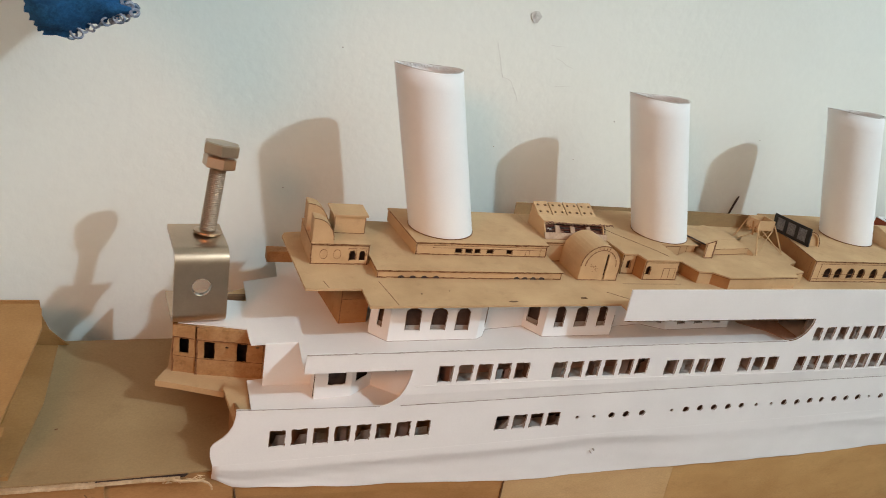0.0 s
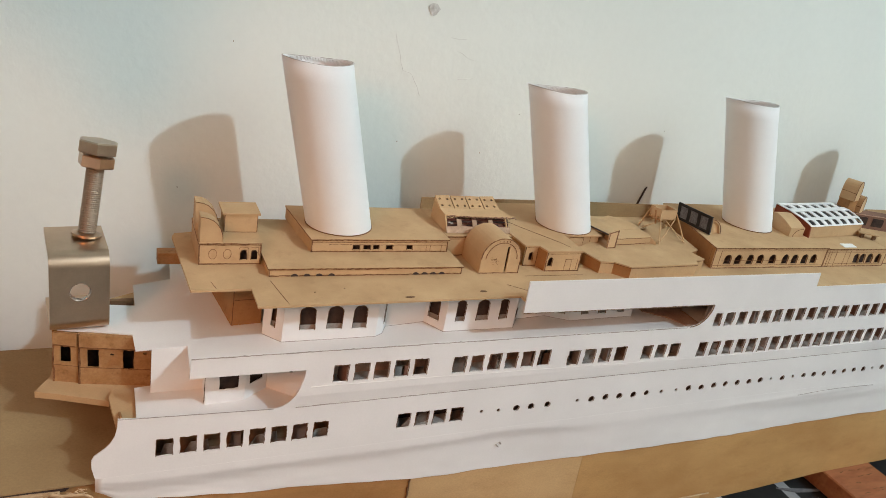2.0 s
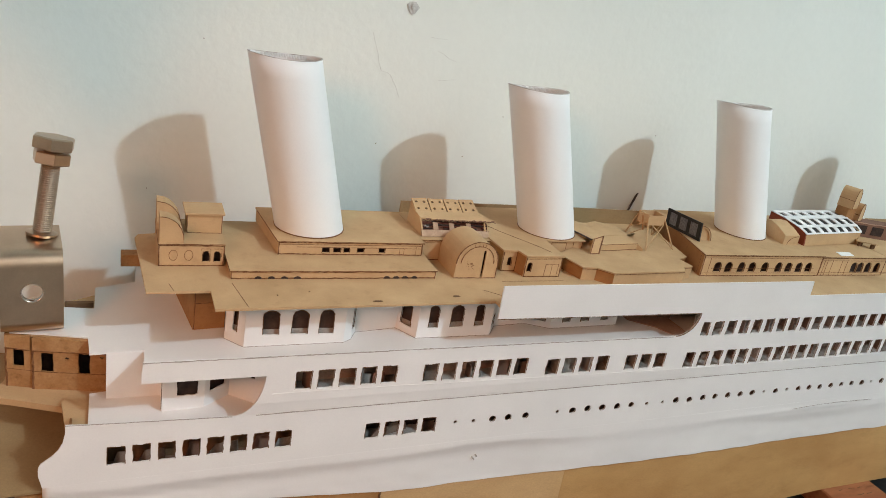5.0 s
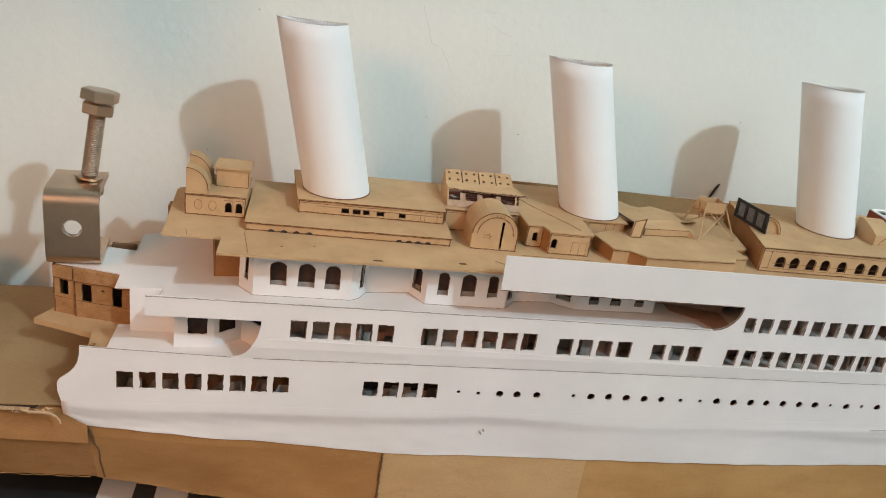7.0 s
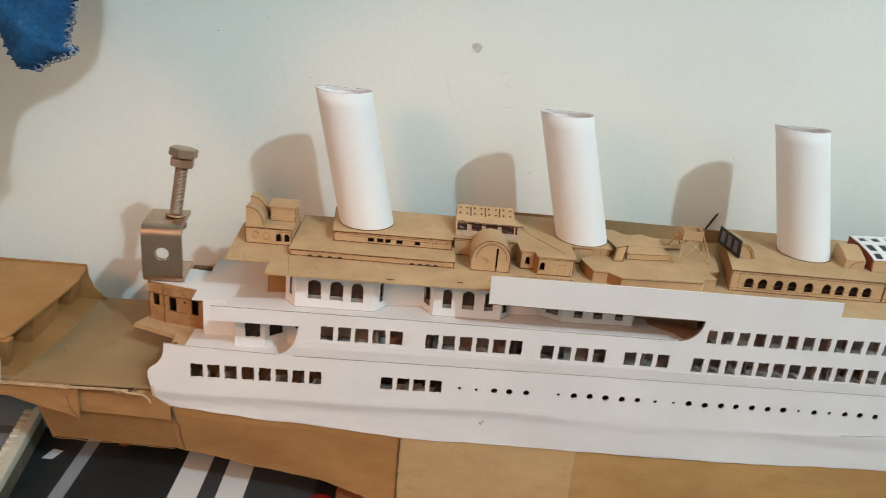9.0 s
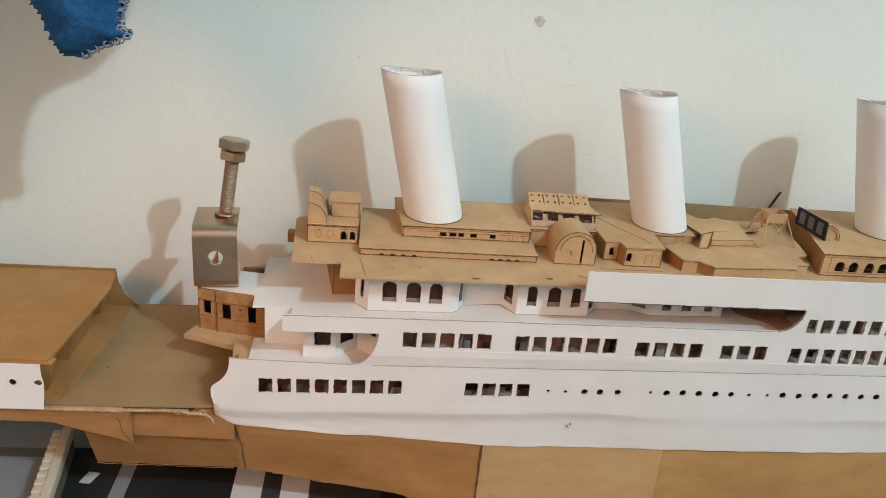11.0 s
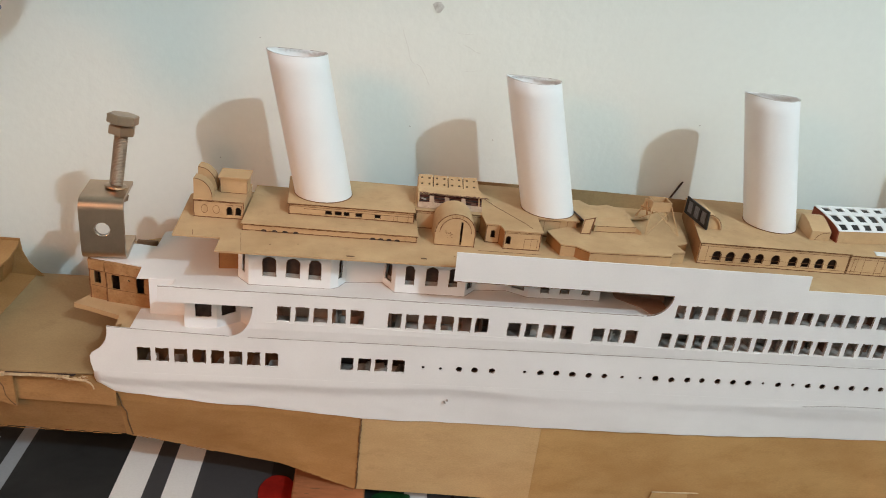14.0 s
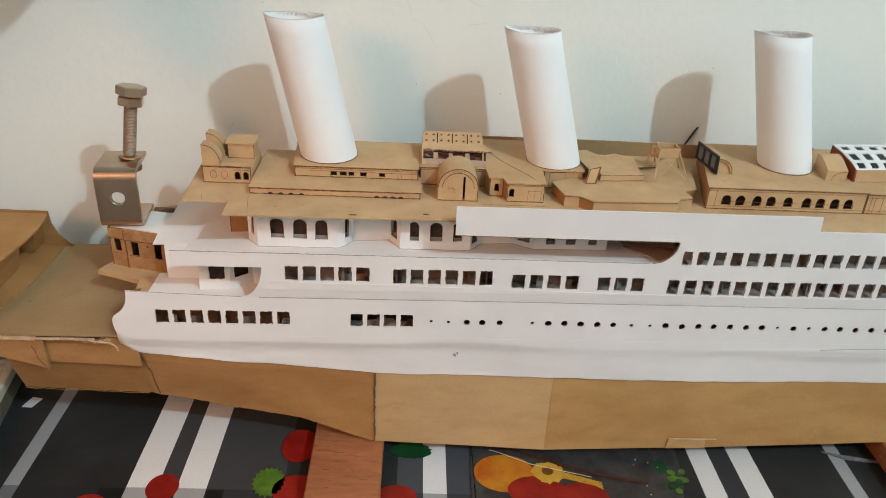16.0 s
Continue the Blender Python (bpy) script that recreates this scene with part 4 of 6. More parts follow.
    plan = [((0.1060, 0.4300), (0.1154, 0.4180), [w(0.0058, 0.0096)]), ((0.1154, 0.4180), (0.1745, 0.4172), [w(0.0099, 0.0195), w(0.0268, 0.0365), w(0.0429, 0.0519)]),
            ((0.1745, 0.4172), (0.1800, 0.4205), []), ((0.1800, 0.4205), (0.1850, 0.4290), [w(0.0005, 0.0046)]), ((0.1850, 0.4290), (0.2130, 0.4320), []),
            ((0.2130, 0.4320), (0.2217, 0.4175), [w(0.0030, 0.0115)]), ((0.2217, 0.4175), (0.2742, 0.4185), [w(0.0069, 0.0136, 0.1915, 0.2068), w(0.0224, 0.0311, 0.1912, 0.2068), w(0.0396, 0.0456, 0.1916, 0.2065)]),
            ((0.2742, 0.4185), (0.2830, 0.4300), [g(0.0030, 0.0090)]), ((0.2830, 0.4300), (0.3080, 0.4330), []), ((0.3080, 0.4330), (0.3240, 0.4245), [g(0.0050, 0.0140)]),
            ((0.3240, 0.4245), (0.3810, 0.4270), [g(0.0095, 0.0160), g(0.0250, 0.0318), g(0.0425, 0.0485)]), ((0.3810, 0.4270), (0.3835, 0.4460), []),
            ((0.3835, 0.4460), (0.4360, 0.4340), [rect(0.0330, 0.0390, 0.1960, 0.2030, 0.0004)])]
    for p, q, holes in plan:
        n, place = along(p, q)
        z0 = min(deck_z(p[0]), deck_z(q[0])) - 0.0002
        bm = bmesh.new()
        sheet(bm, [[(0, z0), (n, z0), (n, top), (0, top)]] + holes, place, 0.0007)
        hw = part("house_wall", bm, CARD_PINK if p[0] > 0.38 else PAPER, ship)
        if holes:
            cut_edges("cut_edge", holes, place, hw, 0.0006)
            # dark sheet added so the windows read as shaded rooms
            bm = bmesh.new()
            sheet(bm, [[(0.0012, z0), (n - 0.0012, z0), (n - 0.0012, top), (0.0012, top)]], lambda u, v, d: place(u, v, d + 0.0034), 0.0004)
            part("shade_backing", bm, SHADE_BACKING, ship, "dark brown sheet standing in for the shade behind the windows")
            lo = min(v for u, v in holes[0])
            # pale strip added to imitate light at the foot of the windows
            bm = bmesh.new()
            sheet(bm, [[(0.0014, lo - 0.001), (n - 0.0014, lo - 0.001), (n - 0.0014, lo + 0.0020), (n * 0.55, lo + 0.0024), (0.0014, lo + 0.0018)]], lambda u, v, d: place(u, v, d + 0.0026), 0.0004)
            part("lit_sill", bm, LEDGE, ship, "pale strip drawing the lighter foot of the windows")
        bm = bmesh.new()
        stroke(bm, [(0, deck_z(p[0]) + 0.0002), (n, deck_z(q[0]) + 0.0002)], place, 0.0004)
        part("pencil_and_shade_line", bm, PAPER_FOLD, ship)
    bm = bmesh.new()
    sheet(bm, [[(0.3960, 0.4330), (0.4130, 0.4200), (0.4210, 0.4060), (0.4340, 0.4010), (0.4340, 0.4335), (0.3960, 0.4425)]], lambda u, v, d: (u, v, 0.1846 - d), 0.0005)
    part("floor_patch", bm, CARD_PINK, ship, "brown card floor at the end of the gallery")
    # orange-brown card block at the fore end of the deck house
    bm = bmesh.new()
    sheet(bm, [[(0.0895, 0.4425), (0.1075, 0.4425), (0.1075, 0.508), (0.0800, 0.508)]], lambda u, v, d: (u, v, top if d else 0.1802), 1)
    blk = part("card_block", bm, CARD_RUST_AND_SHADE, ship, "orange-brown card block under the boat deck")
    bm = bmesh.new()
    f = front_map(0.4425)
    stroke(bm, [(0.0900, 0.1815), (0.0900, top - 0.001), (0.1065, top - 0.001)], f, 0.0005)
    stroke(bm, [(0.0905, 0.1985), (0.1070, 0.1990)], f, 0.0004)
    part("pencil_and_shade_line", bm, PENCIL_AND_SHADE, blk)


promenade()


def boat_deck():
    bm = bmesh.new()
    outline = [(0.0620, 0.4190), (0.0955, 0.4195), (0.0955, 0.3975), (0.1700, 0.3990), (0.2640, 0.4010), (0.2640, 0.3935), (0.5270, 0.3995), (0.5270, 0.3965), (STERN, 0.4100), (STERN, 0.546), (0.247, 0.546), (0.240, 0.5150), (0.115, 0.5130), (0.0600, 0.5000), (0.0580, 0.495)]
    plate(bm, outline, BOAT - 0.0015, BOAT)
    d = part("boat_deck", bm, CARD, ship, "tan cardboard boat deck")
    bm = bmesh.new()
    top = lambda u, v, dd: (u, v, BOAT - dd)
    stroke(bm, [(0.1080, 0.4290), (0.1130, 0.3990)], top, 0.0003)
    stroke(bm, [(0.0760, 0.4200), (0.0740, 0.4290)], top, 0.0003)
    stroke(bm, [(0.2620, 0.4170), (0.2800, 0.4020)], top, 0.0003)
    stroke(bm, [(0.2820, 0.4295), (0.3300, 0.4300)], top, 0.0003)
    part("pencil_and_shade_line", bm, PENCIL_AND_SHADE, d)
    # glue smears and dents
    bm = bmesh.new()
    for x, y, rx, ry in ((0.188, 0.4035, 0.0028, 0.0009), (0.240, 0.4085, 0.0026, 0.0010), (0.131, 0.4130, 0.0005, 0.0005), (0.150, 0.417, 0.0004, 0.0004)):
        sheet(bm, [[(x + rx * (1 + jit(0.3)) * math.cos(a * 0.7), y + ry * (1 + jit(0.3)) * math.sin(a * 0.7)) for a in range(9)]], lambda u, v, dd: (u, v, BOAT + 0.0003 - dd), 0.0003)
    tagged(part("glue_smear", bm, CARD_DARK, d, "small dark glue smears and dents"), kind="stuff")
    # far bulwark
    bm = bmesh.new()
    sheet(bm, [[(0.248, BOAT), (0.520, BOAT), (0.520, 0.2298), (0.400, 0.2312), (0.248, 0.2310)]], front_map(0.5455), 0.0012)
    part("bulwark", bm, CARD_DECK, ship, "low card bulwark along the far side")
    bm = bmesh.new()
    block(bm, 0.0505, 0.0680, 0.503, 0.512, 0.1945, 0.2025, 0.0003)
    part("card_stub", bm, CARD_HUT, ship, "dark card stub under the boat deck")
    bm = bmesh.new()
    block(bm, 0.0200, 0.0355, 0.4770, 0.4800, 0.1790, 0.1822)
    part("card_stub", bm, CARD_DARK, ship)


boat_deck()


def house(name, x0, x1, y0, y1, z0, z1, holes, label="", mat=CARD, over=0.0008, left=None, lines=(), roof=True, side_mat=None):
    """A card deck house: front wall with cut holes, two side walls, a back and a roof with a little overhang."""
    h = new(name)
    h.parent = ship
    h.matrix_parent_inverse = ship.matrix_world.inverted()
    if label:
        h["label"] = label
    t = 0.0010
    bm = bmesh.new()
    sheet(bm, [[(x0, z0), (x1, z0), (x1, z1), (x0, z1)]] + holes, front_map(y0), t)
    fw = part("front_wall", bm, mat, h)
    if holes:
        cut_edges("cut_edge", holes, front_map(y0), fw, 0.0005)
    xl = x0 if left is None else left
    for a, b in ((x0, xl), (x1 - t, x1 - t)):
        bm = bmesh.new()
        plate(bm, [(a, y0 + t), (a + t, y0 + t), (b + t, y1), (b, y1)], z0, z1)
        part("side_wall", bm, side_mat or mat, h)
    # near-black sheet added for the shade inside the house
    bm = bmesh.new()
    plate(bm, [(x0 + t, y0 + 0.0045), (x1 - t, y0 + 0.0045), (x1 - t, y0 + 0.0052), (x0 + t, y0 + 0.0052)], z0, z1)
    part("shade_wall", bm, INK_AND_SHADE, h)
    if roof:
        bm = bmesh.new()
        plate(bm, [(x0 - over, y0 - over), (x1 + over, y0 - over), (x1 + over, y1), (xl - over, y1)], z1, z1 + 0.0010)
        part("roof", bm, mat, h)
    bm = bmesh.new()
    f = front_map(y0)
    wob = lambda a, b: [(a[0] + (b[0] - a[0]) * k / 8, a[1] + (b[1] - a[1]) * k / 8 + jit(0.00012)) for k in range(9)]
    stroke(bm, wob((x0, z0 + 0.0004), (x1, z0 + 0.0004)), f, 0.0009)
    stroke(bm, wob((x0, z1 - 0.0003), (x1, z1 - 0.0003)), f, 0.0008)
    stroke(bm, [(x0 + 0.0003, z0), (x0 + 0.0003, z1)], f, 0.0008)
    stroke(bm, [(x1 - 0.0003, z0), (x1 - 0.0003, z1)], f, 0.0008)
    # dark strokes along the roof edge paint its shaded underside
    if roof:
        stroke(bm, wob((x0 - over, z1 + 0.0004), (x1 + over, z1 + 0.0004)), front_map(y0 - over), 0.0007)
        stroke(bm, [(y0 - over, z1 + 0.0005), (y0 + (y1 - y0) * 0.9, z1 + 0.0005)], lambda u, v, d: ((x0 - over) + (xl - x0) * (u - y0) / (y1 - y0) + d, u, v), 0.0007)
    for ln in lines:
        stroke(bm, ln, f, 0.0003)
    part("pencil_and_shade_line", bm, PENCIL_AND_SHADE, h)
    return h


def deck_houses():
    half = [[(x - 0.0022, BOAT + 0.0001)] + [(x - 0.0022 * math.cos(math.pi * i / 6), BOAT + 0.0001 + 0.0017 * math.sin(math.pi * i / 6)) for i in range(1, 6)] + [(x + 0.0022, BOAT + 0.0001)]
            for x in (0.1235, 0.1312, 0.1388, 0.1466, 0.2028, 0.2090, 0.2150, 0.2212)]
    h = house("lower_deck_house", 0.1080, 0.2355, 0.4345, 0.512, BOAT, 0.2228, [], "low tan card deck house")
    for lp in half:
        bm = bmesh.new()
        sheet(bm, [lp], front_map(0.4342), 0.0003)
        part("scallop_window", bm, INK_AND_SHADE, h, "dark half-round window")
    wins = [rect(a, b, 0.2254, 0.2286, 0.0002) for a, b in ((0.1660, 0.1708), (0.1733, 0.1782), (0.1800, 0.1842), (0.1890, 0.1936), (0.2035, 0.2078))]
    house("upper_deck_house", 0.1385, 0.2335, 0.4575, 0.515, 0.2238, 0.2322, wins, "tan card deck house carrying a funnel", left=0.1340,
          lines=[[(0.1385, 0.2306), (0.2335, 0.2306)], [(0.1500, 0.2290), (0.2335, 0.2287)], [(0.2178, 0.2245), (0.2178, 0.2285)], [(0.2208, 0.2245), (0.2208, 0.2285)], [(0.2290, 0.2245), (0.2290, 0.2300)]])
    house("link_house", 0.2353, 0.2980, 0.4640, 0.515, BOAT, 0.2322, [], "plain tan card block behind the arched porch", lines=[[(0.2345, 0.2306), (0.298, 0.2306)]])

    # arched porch
    porch = new("arched_porch")
    porch.parent, porch.matrix_parent_inverse = ship, ship.matrix_world.inverted()
    porch["label"] = "tan card porch with a round-arched front and a slit door"
    outer = arch(0.2488, 0.2788, BOAT, 0.2435, 0, 18)
    slit = rect(0.2675, 0.2691, BOAT + 0.0010, 0.2375, 0.0002)
    bm = bmesh.new()
    sheet(bm, [arch(0.2500, 0.2776, BOAT + 0.0002, 0.2424, 0, 18), slit], front_map(0.4347), 0.0010)
    part("front_wall", bm, CARD, porch)
    inner = arch(0.2500, 0.2776, BOAT + 0.0002, 0.2424, 0, 18)
    bm = bmesh.new()
    sheet(bm, [outer, inner], front_map(0.4346), 0.0285)
    part("hood", bm, CARD, porch)
    bm = bmesh.new()
    f = front_map(0.4346)
    ring = arch(0.2520, 0.2758, BOAT + 0.0005, 0.2405, 0, 18)
    stroke(bm, ring[2:], f, 0.0006)
    stroke(bm, outer[1:], f, 0.0008)
    stroke(bm, [(0.2488, BOAT + 0.0003), (0.2788, BOAT + 0.0003)], f, 0.0007)
    for u in (0.2600, 0.2630, 0.2657, 0.2680):
        stroke(bm, [(u, 0.2407), (u + jit(0.0003), 0.2420)], f, 0.0003)
    for k in range(14):
        u, v = 0.2560 + random.random() * 0.005, 0.2245 + random.random() * 0.005
        stroke(bm, [(u, v), (u + jit(0.0012), v + jit(0.0014))], f, 0.0003)
    part("pencil_and_shade_line", bm, PENCIL_AND_SHADE, porch)
    # near-black sheet: shade inside the porch, as colour
    bm = bmesh.new()
    sheet(bm, [arch(0.2502, 0.2774, BOAT + 0.0002, 0.2420, 0, 18)], front_map(0.4420), 0.0010)
    part("shade_wall", bm, INK_AND_SHADE, porch)

    # twin houses with one roof
    # side walls use the darker orange copy to paint their warm shade
    a = house("twin_house", 0.2885, 0.2992, 0.4460, 0.50, BOAT, 0.2328, [arch(0.2925, 0.2956, 0.2222, 0.2285, 0.0003)], "small tan card house with an arched window", roof=False, left=0.2800, side_mat=CARD_RUST_AND_SHADE)
    b = house("twin_house", 0.3012, 0.3295, 0.4365, 0.50, BOAT, 0.2328, [arch(0.3030, 0.3066, 0.2218, 0.2285, 0.0003)], "small tan card house with arched window and drawn doors", side_mat=CARD_RUST_AND_SHADE, roof=False, left=0.2850,
              lines=[[(0.3170, BOAT), (0.3172, 0.2272), (0.3272, 0.2275), (0.3270, BOAT)], [(0.3222, BOAT), (0.3222, 0.2272)], [(0.3012, 0.2312), (0.3295, 0.2315)]])
    bm = bmesh.new()
    plate(bm, [(0.2875, 0.4450), (0.2985, 0.4448), (0.3004, 0.4355), (0.3305, 0.4355), (0.3310, 0.464), (0.3650, 0.4645), (0.3650, 0.53), (0.2820, 0.53)], 0.2328, 0.2340)
    part("roof", bm, CARD, b, "flat tan card roof")
    bm = bmesh.new()
    stroke(bm, [(0.2900, 0.5000), (0.3000, 0.480), (0.3180, 0.4520), (0.3230, 0.4420)], lambda u, v, d: (u, v, 0.2340 - d), 0.0005)
    part("pencil_and_shade_line", bm, PENCIL_AND_SHADE, b)
    house("rear_house", 0.3330, 0.3640, 0.4660, 0.51, BOAT, 0.2328, [], "low tan card block behind a funnel", roof=False,
          lines=[[(0.3375, BOAT), (0.3375, 0.2315), (0.3500, 0.2315), (0.3500, BOAT)], [(0.3560, BOAT), (0.3560, 0.232)]])

    # low faceted shed
    shed = new("low_shed")
    shed.parent, shed.matrix_parent_inverse = ship, ship.matrix_world.inverted()
    shed["label"] = "low faceted tan card shed with a wide flat roof"
    pl = [(0.3385, 0.4560), (0.3445, 0.4320), (0.3555, 0.4312), (0.3645, 0.4220), (0.4288, 0.4258), (0.4325, 0.4322), (0.4428, 0.4345), (0.4400, 0.4475), (0.4510, 0.4520), (0.4555, 0.475), (0.4600, 0.510), (0.366, 0.510), (0.3640, 0.470)]
    for i, (p, q) in enumerate(zip(pl, pl[1:] + pl[:1])):
        n, place = along(p, q)
        bm = bmesh.new()
        sheet(bm, [[(0, BOAT), (n, BOAT), (n, 0.2266), (0, 0.2266)]], place, 0.0008)
        # turned-away facets get the shaded copy of the card colour
        part("wall", bm, CARD_RUST_AND_SHADE if i in (0, 2, 6, 7) else CARD, shed)
    bm = bmesh.new()
    c = Vector((0.4, 0.46, 0))
    plate(bm, [tuple((Vector((x, y, 0)) - c) * 1.008 + c)[:2] for x, y in pl], 0.2266, 0.2276)
    part("roof", bm, CARD, shed)
    bm = bmesh.new()
    stroke(bm, [(p[0], p[1]) for p in pl[:7]], lambda u, v, d: (u, v - 0.0004, 0.2263 - d), 0.0005)
    part("pencil_and_shade_line", bm, PENCIL_AND_SHADE, shed)
    # low box on the shed roof
    bm = bmesh.new()
    plate(bm, [(0.3768, 0.4606), (0.4118, 0.4640), (0.4090, 0.4775), (0.3770, 0.4760)], 0.2276, lambda x, y: 0.2328 + (y - 0.461) * 0.12)
    box = part("box", bm, CARD, shed, "plain tan card box on the roof")
    n, place = along((0.3768, 0.4606), (0.4118, 0.4640))
    bm = bmesh.new()
    stroke(bm, [(n * k / 7, 0.2279 + jit(0.0003)) for k in range(8)], place, 0.0006)
    stroke(bm, [(n * k / 7, 0.2326 + jit(0.0002)) for k in range(8)], place, 0.0004)
    part("pencil_and_shade_line", bm, PENCIL_AND_SHADE, box)
    bm = bmesh.new()
    plate(bm, [(0.4118, 0.4640), (0.4160, 0.4612), (0.4162, 0.4622), (0.4112, 0.4700)], 0.2276, lambda x, y: 0.2326 - max(0, x - 0.4118) * 0.8)
    part("corner_flap", bm, CARD, box)
    # leaning upright beside the box
    foot_a, foot_b, top_a, top_b = Vector((0.3645, 0.4548, 0.2276)), Vector((0.3724, 0.4550, 0.2276)), Vector((0.3664, 0.4580, 0.2384)), Vector((0.3750, 0.4592, 0.2404))
    lean = lambda u, v, d: (foot_a + (foot_b - foot_a) * u) * (1 - v) + (top_a + (top_b - top_a) * u) * v + Vector((0, d, 0))
    bm = bmesh.new()
    sheet(bm, [[(0, 0), (1, 0), (1, 1), (0, 1)]], lean, 0.0009)
    fr = part("card_upright", bm, CARD, shed, "small card upright leaning on the roof")
    bm = bmesh.new()
    for a, b in (((-0.04, 0), (0.10, 1)), ((0.86, 0), (1.02, 1)), ((0, 0.02), (1, 0.04)), ((0.05, 0.97), (1, 0.97))):
        w = 0.14 if a[1] != b[1] and a[0] > 0.5 else 0.07
        if abs(a[1] - b[1]) < 0.5:
            lp = [(a[0], a[1] - 0.03), (b[0], b[1] - 0.03), (b[0], b[1] + 0.03), (a[0], a[1] + 0.03)]
        else:
            lp = [(a[0], a[1]), (a[0] + w, a[1]), (b[0] + w * 0.6, b[1]), (b[0] - w * 0.4, b[1])]
        sheet(bm, [lp], lambda u, v, d: lean(u, v, d - 0.0003), 0.0002)
    part("pencil_and_shade_line", bm, PENCIL_AND_SHADE, fr)
    # wavy card sheet from the funnel's foot back to the bulwark
    near = [(0.3654, 0.4700), (0.3672, 0.4602), (0.3764, 0.4606), (0.3815, 0.4735), (0.3950, 0.4750), (0.4085, 0.4765), (0.4190, 0.4850), (0.4330, 0.4960)]
    far = [(0.3640, 0.5080), (0.3740, 0.5085), (0.3810, 0.5015), (0.3880, 0.5025), (0.3970, 0.5035), (0.4110, 0.4970), (0.4220, 0.5000), (0.4335, 0.5040)]
    bm = bmesh.new()
    rows = []
    for k in range(7):
        f = k / 6
        row = []
        for (xa, ya), (xb, yb) in zip(near, far):
            x, y = xa + (xb - xa) * f, ya + (yb - ya) * f
            crease = 0.0036 * math.exp(-((x - 0.3715) / 0.0060) ** 2 - ((y - 0.4600) / 0.0120) ** 2)
            row.append((x, y, 0.2348 + crease + 0.0010 * math.sin(x * 210 + y * 60) * f - 0.0062 * max(0, (x - 0.409) / 0.024)))
        rows.append(row)
    verts = [[bm.verts.new(p) for p in row] for row in rows]
    for k in range(6):
        for c in range(len(near) - 1):
            bm.faces.new((verts[k][c], verts[k][c + 1], verts[k + 1][c + 1], verts[k + 1][c]))
    sl = part("slanted_card", bm, CARD, shed, "wavy card sheet behind the funnel")
    thick = sl.modifiers.new("thickness", "SOLIDIFY")
    thick.thickness, thick.offset = 0.0008, -1
    bm = bmesh.new()
    rod(bm, (0.3640, 0.4830, 0.2350), (0.3668, 0.4600, 0.2366), 0.00065, 6)
    part("edge_line", bm, INK_AND_SHADE, sl, "dark line along the card's edge")
    # hidden props that carry the sheet
    for x, y in ((0.3700, 0.5000), (0.4000, 0.4990), (0.4280, 0.5000)):
        bm = bmesh.new()
        block(bm, x - 0.003, x + 0.003, y - 0.0006, y + 0.0006, 0.2276, 0.2340 if x < 0.41 else 0.2290)
        part("prop", bm, CARD, sl)


deck_houses()


def wheelhouse():
    h = house("bridge_house", 0.0695, 0.1060, 0.4525, 0.492, BOAT, 0.2312,
              [arch(0.0935, 0.0978, 0.2208, 0.2275, 0.0004), arch(0.1003, 0.1040, 0.2208, 0.2275, 0.0004)], "small tan card bridge house with arched windows", over=0.0003,
              lines=[[(0.0930, 0.2280), (0.0930, 0.2290), (0.0982, 0.2290), (0.0985, 0.2215)], [(0.1000, 0.2290), (0.1046, 0.2290), (0.1046, 0.2240)], [(0.0695, 0.2308), (0.106, 0.2308)]]
              + [[(c + 0.0024 * math.cos(2 * math.pi * i / 10), 0.2248 + 0.0033 * math.sin(2 * math.pi * i / 10)) for i in range(11)] for c in (0.0775, 0.0860)])
    # quarter-round wings
    for x0, x1, y0, y1, z0, z1 in ((0.0698, 0.0830, 0.4530, 0.4630, 0.2322, 0.2480), (0.0690, 0.0830, 0.4720, 0.4830, 0.2322, 0.2502)):
        bm = bmesh.new()
        r = x1 - x0
        prof = [(x0, z0), (x1, z0)] + [(x0 + 0.001 + (r - 0.001) * math.cos(a), z0 + 0.002 + (z1 - z0 - 0.002) * math.sin(a)) for a in [math.radians(d) for d in range(0, 91, 15)]] + [(x0, z1)]
        sheet(bm, [prof], front_map(y0), y1 - y0)
        part("quarter_round_wing", bm, CARD, h, "quarter-round card piece")
        bm = bmesh.new()
        stroke(bm, prof[2:], front_map(y0), 0.0005)
        part("pencil_and_shade_line", bm, PENCIL_AND_SHADE, h)
    bm = bmesh.new()
    block(bm, 0.0860, 0.1058, 0.4690, 0.4860, 0.2322, 0.2440)
    part("cabin", bm, CARD, h, "plain tan card cabin")
    bm = bmesh.new()
    plate(bm, [(0.0845, 0.4675), (0.1072, 0.4675), (0.1074, 0.4875), (0.0843, 0.4875)], 0.2440, 0.2452)
    part("cabin_roof", bm, CARD, h)
    bm = bmesh.new()
    f = front_map(0.4690)
    stroke(bm, [(0.086, 0.2324), (0.1058, 0.2324), (0.1058, 0.2438), (0.086, 0.2438), (0.086, 0.2324)], f, 0.0005)
    part("pencil_and_shade_line", bm, PENCIL_AND_SHADE, h)


wheelhouse()


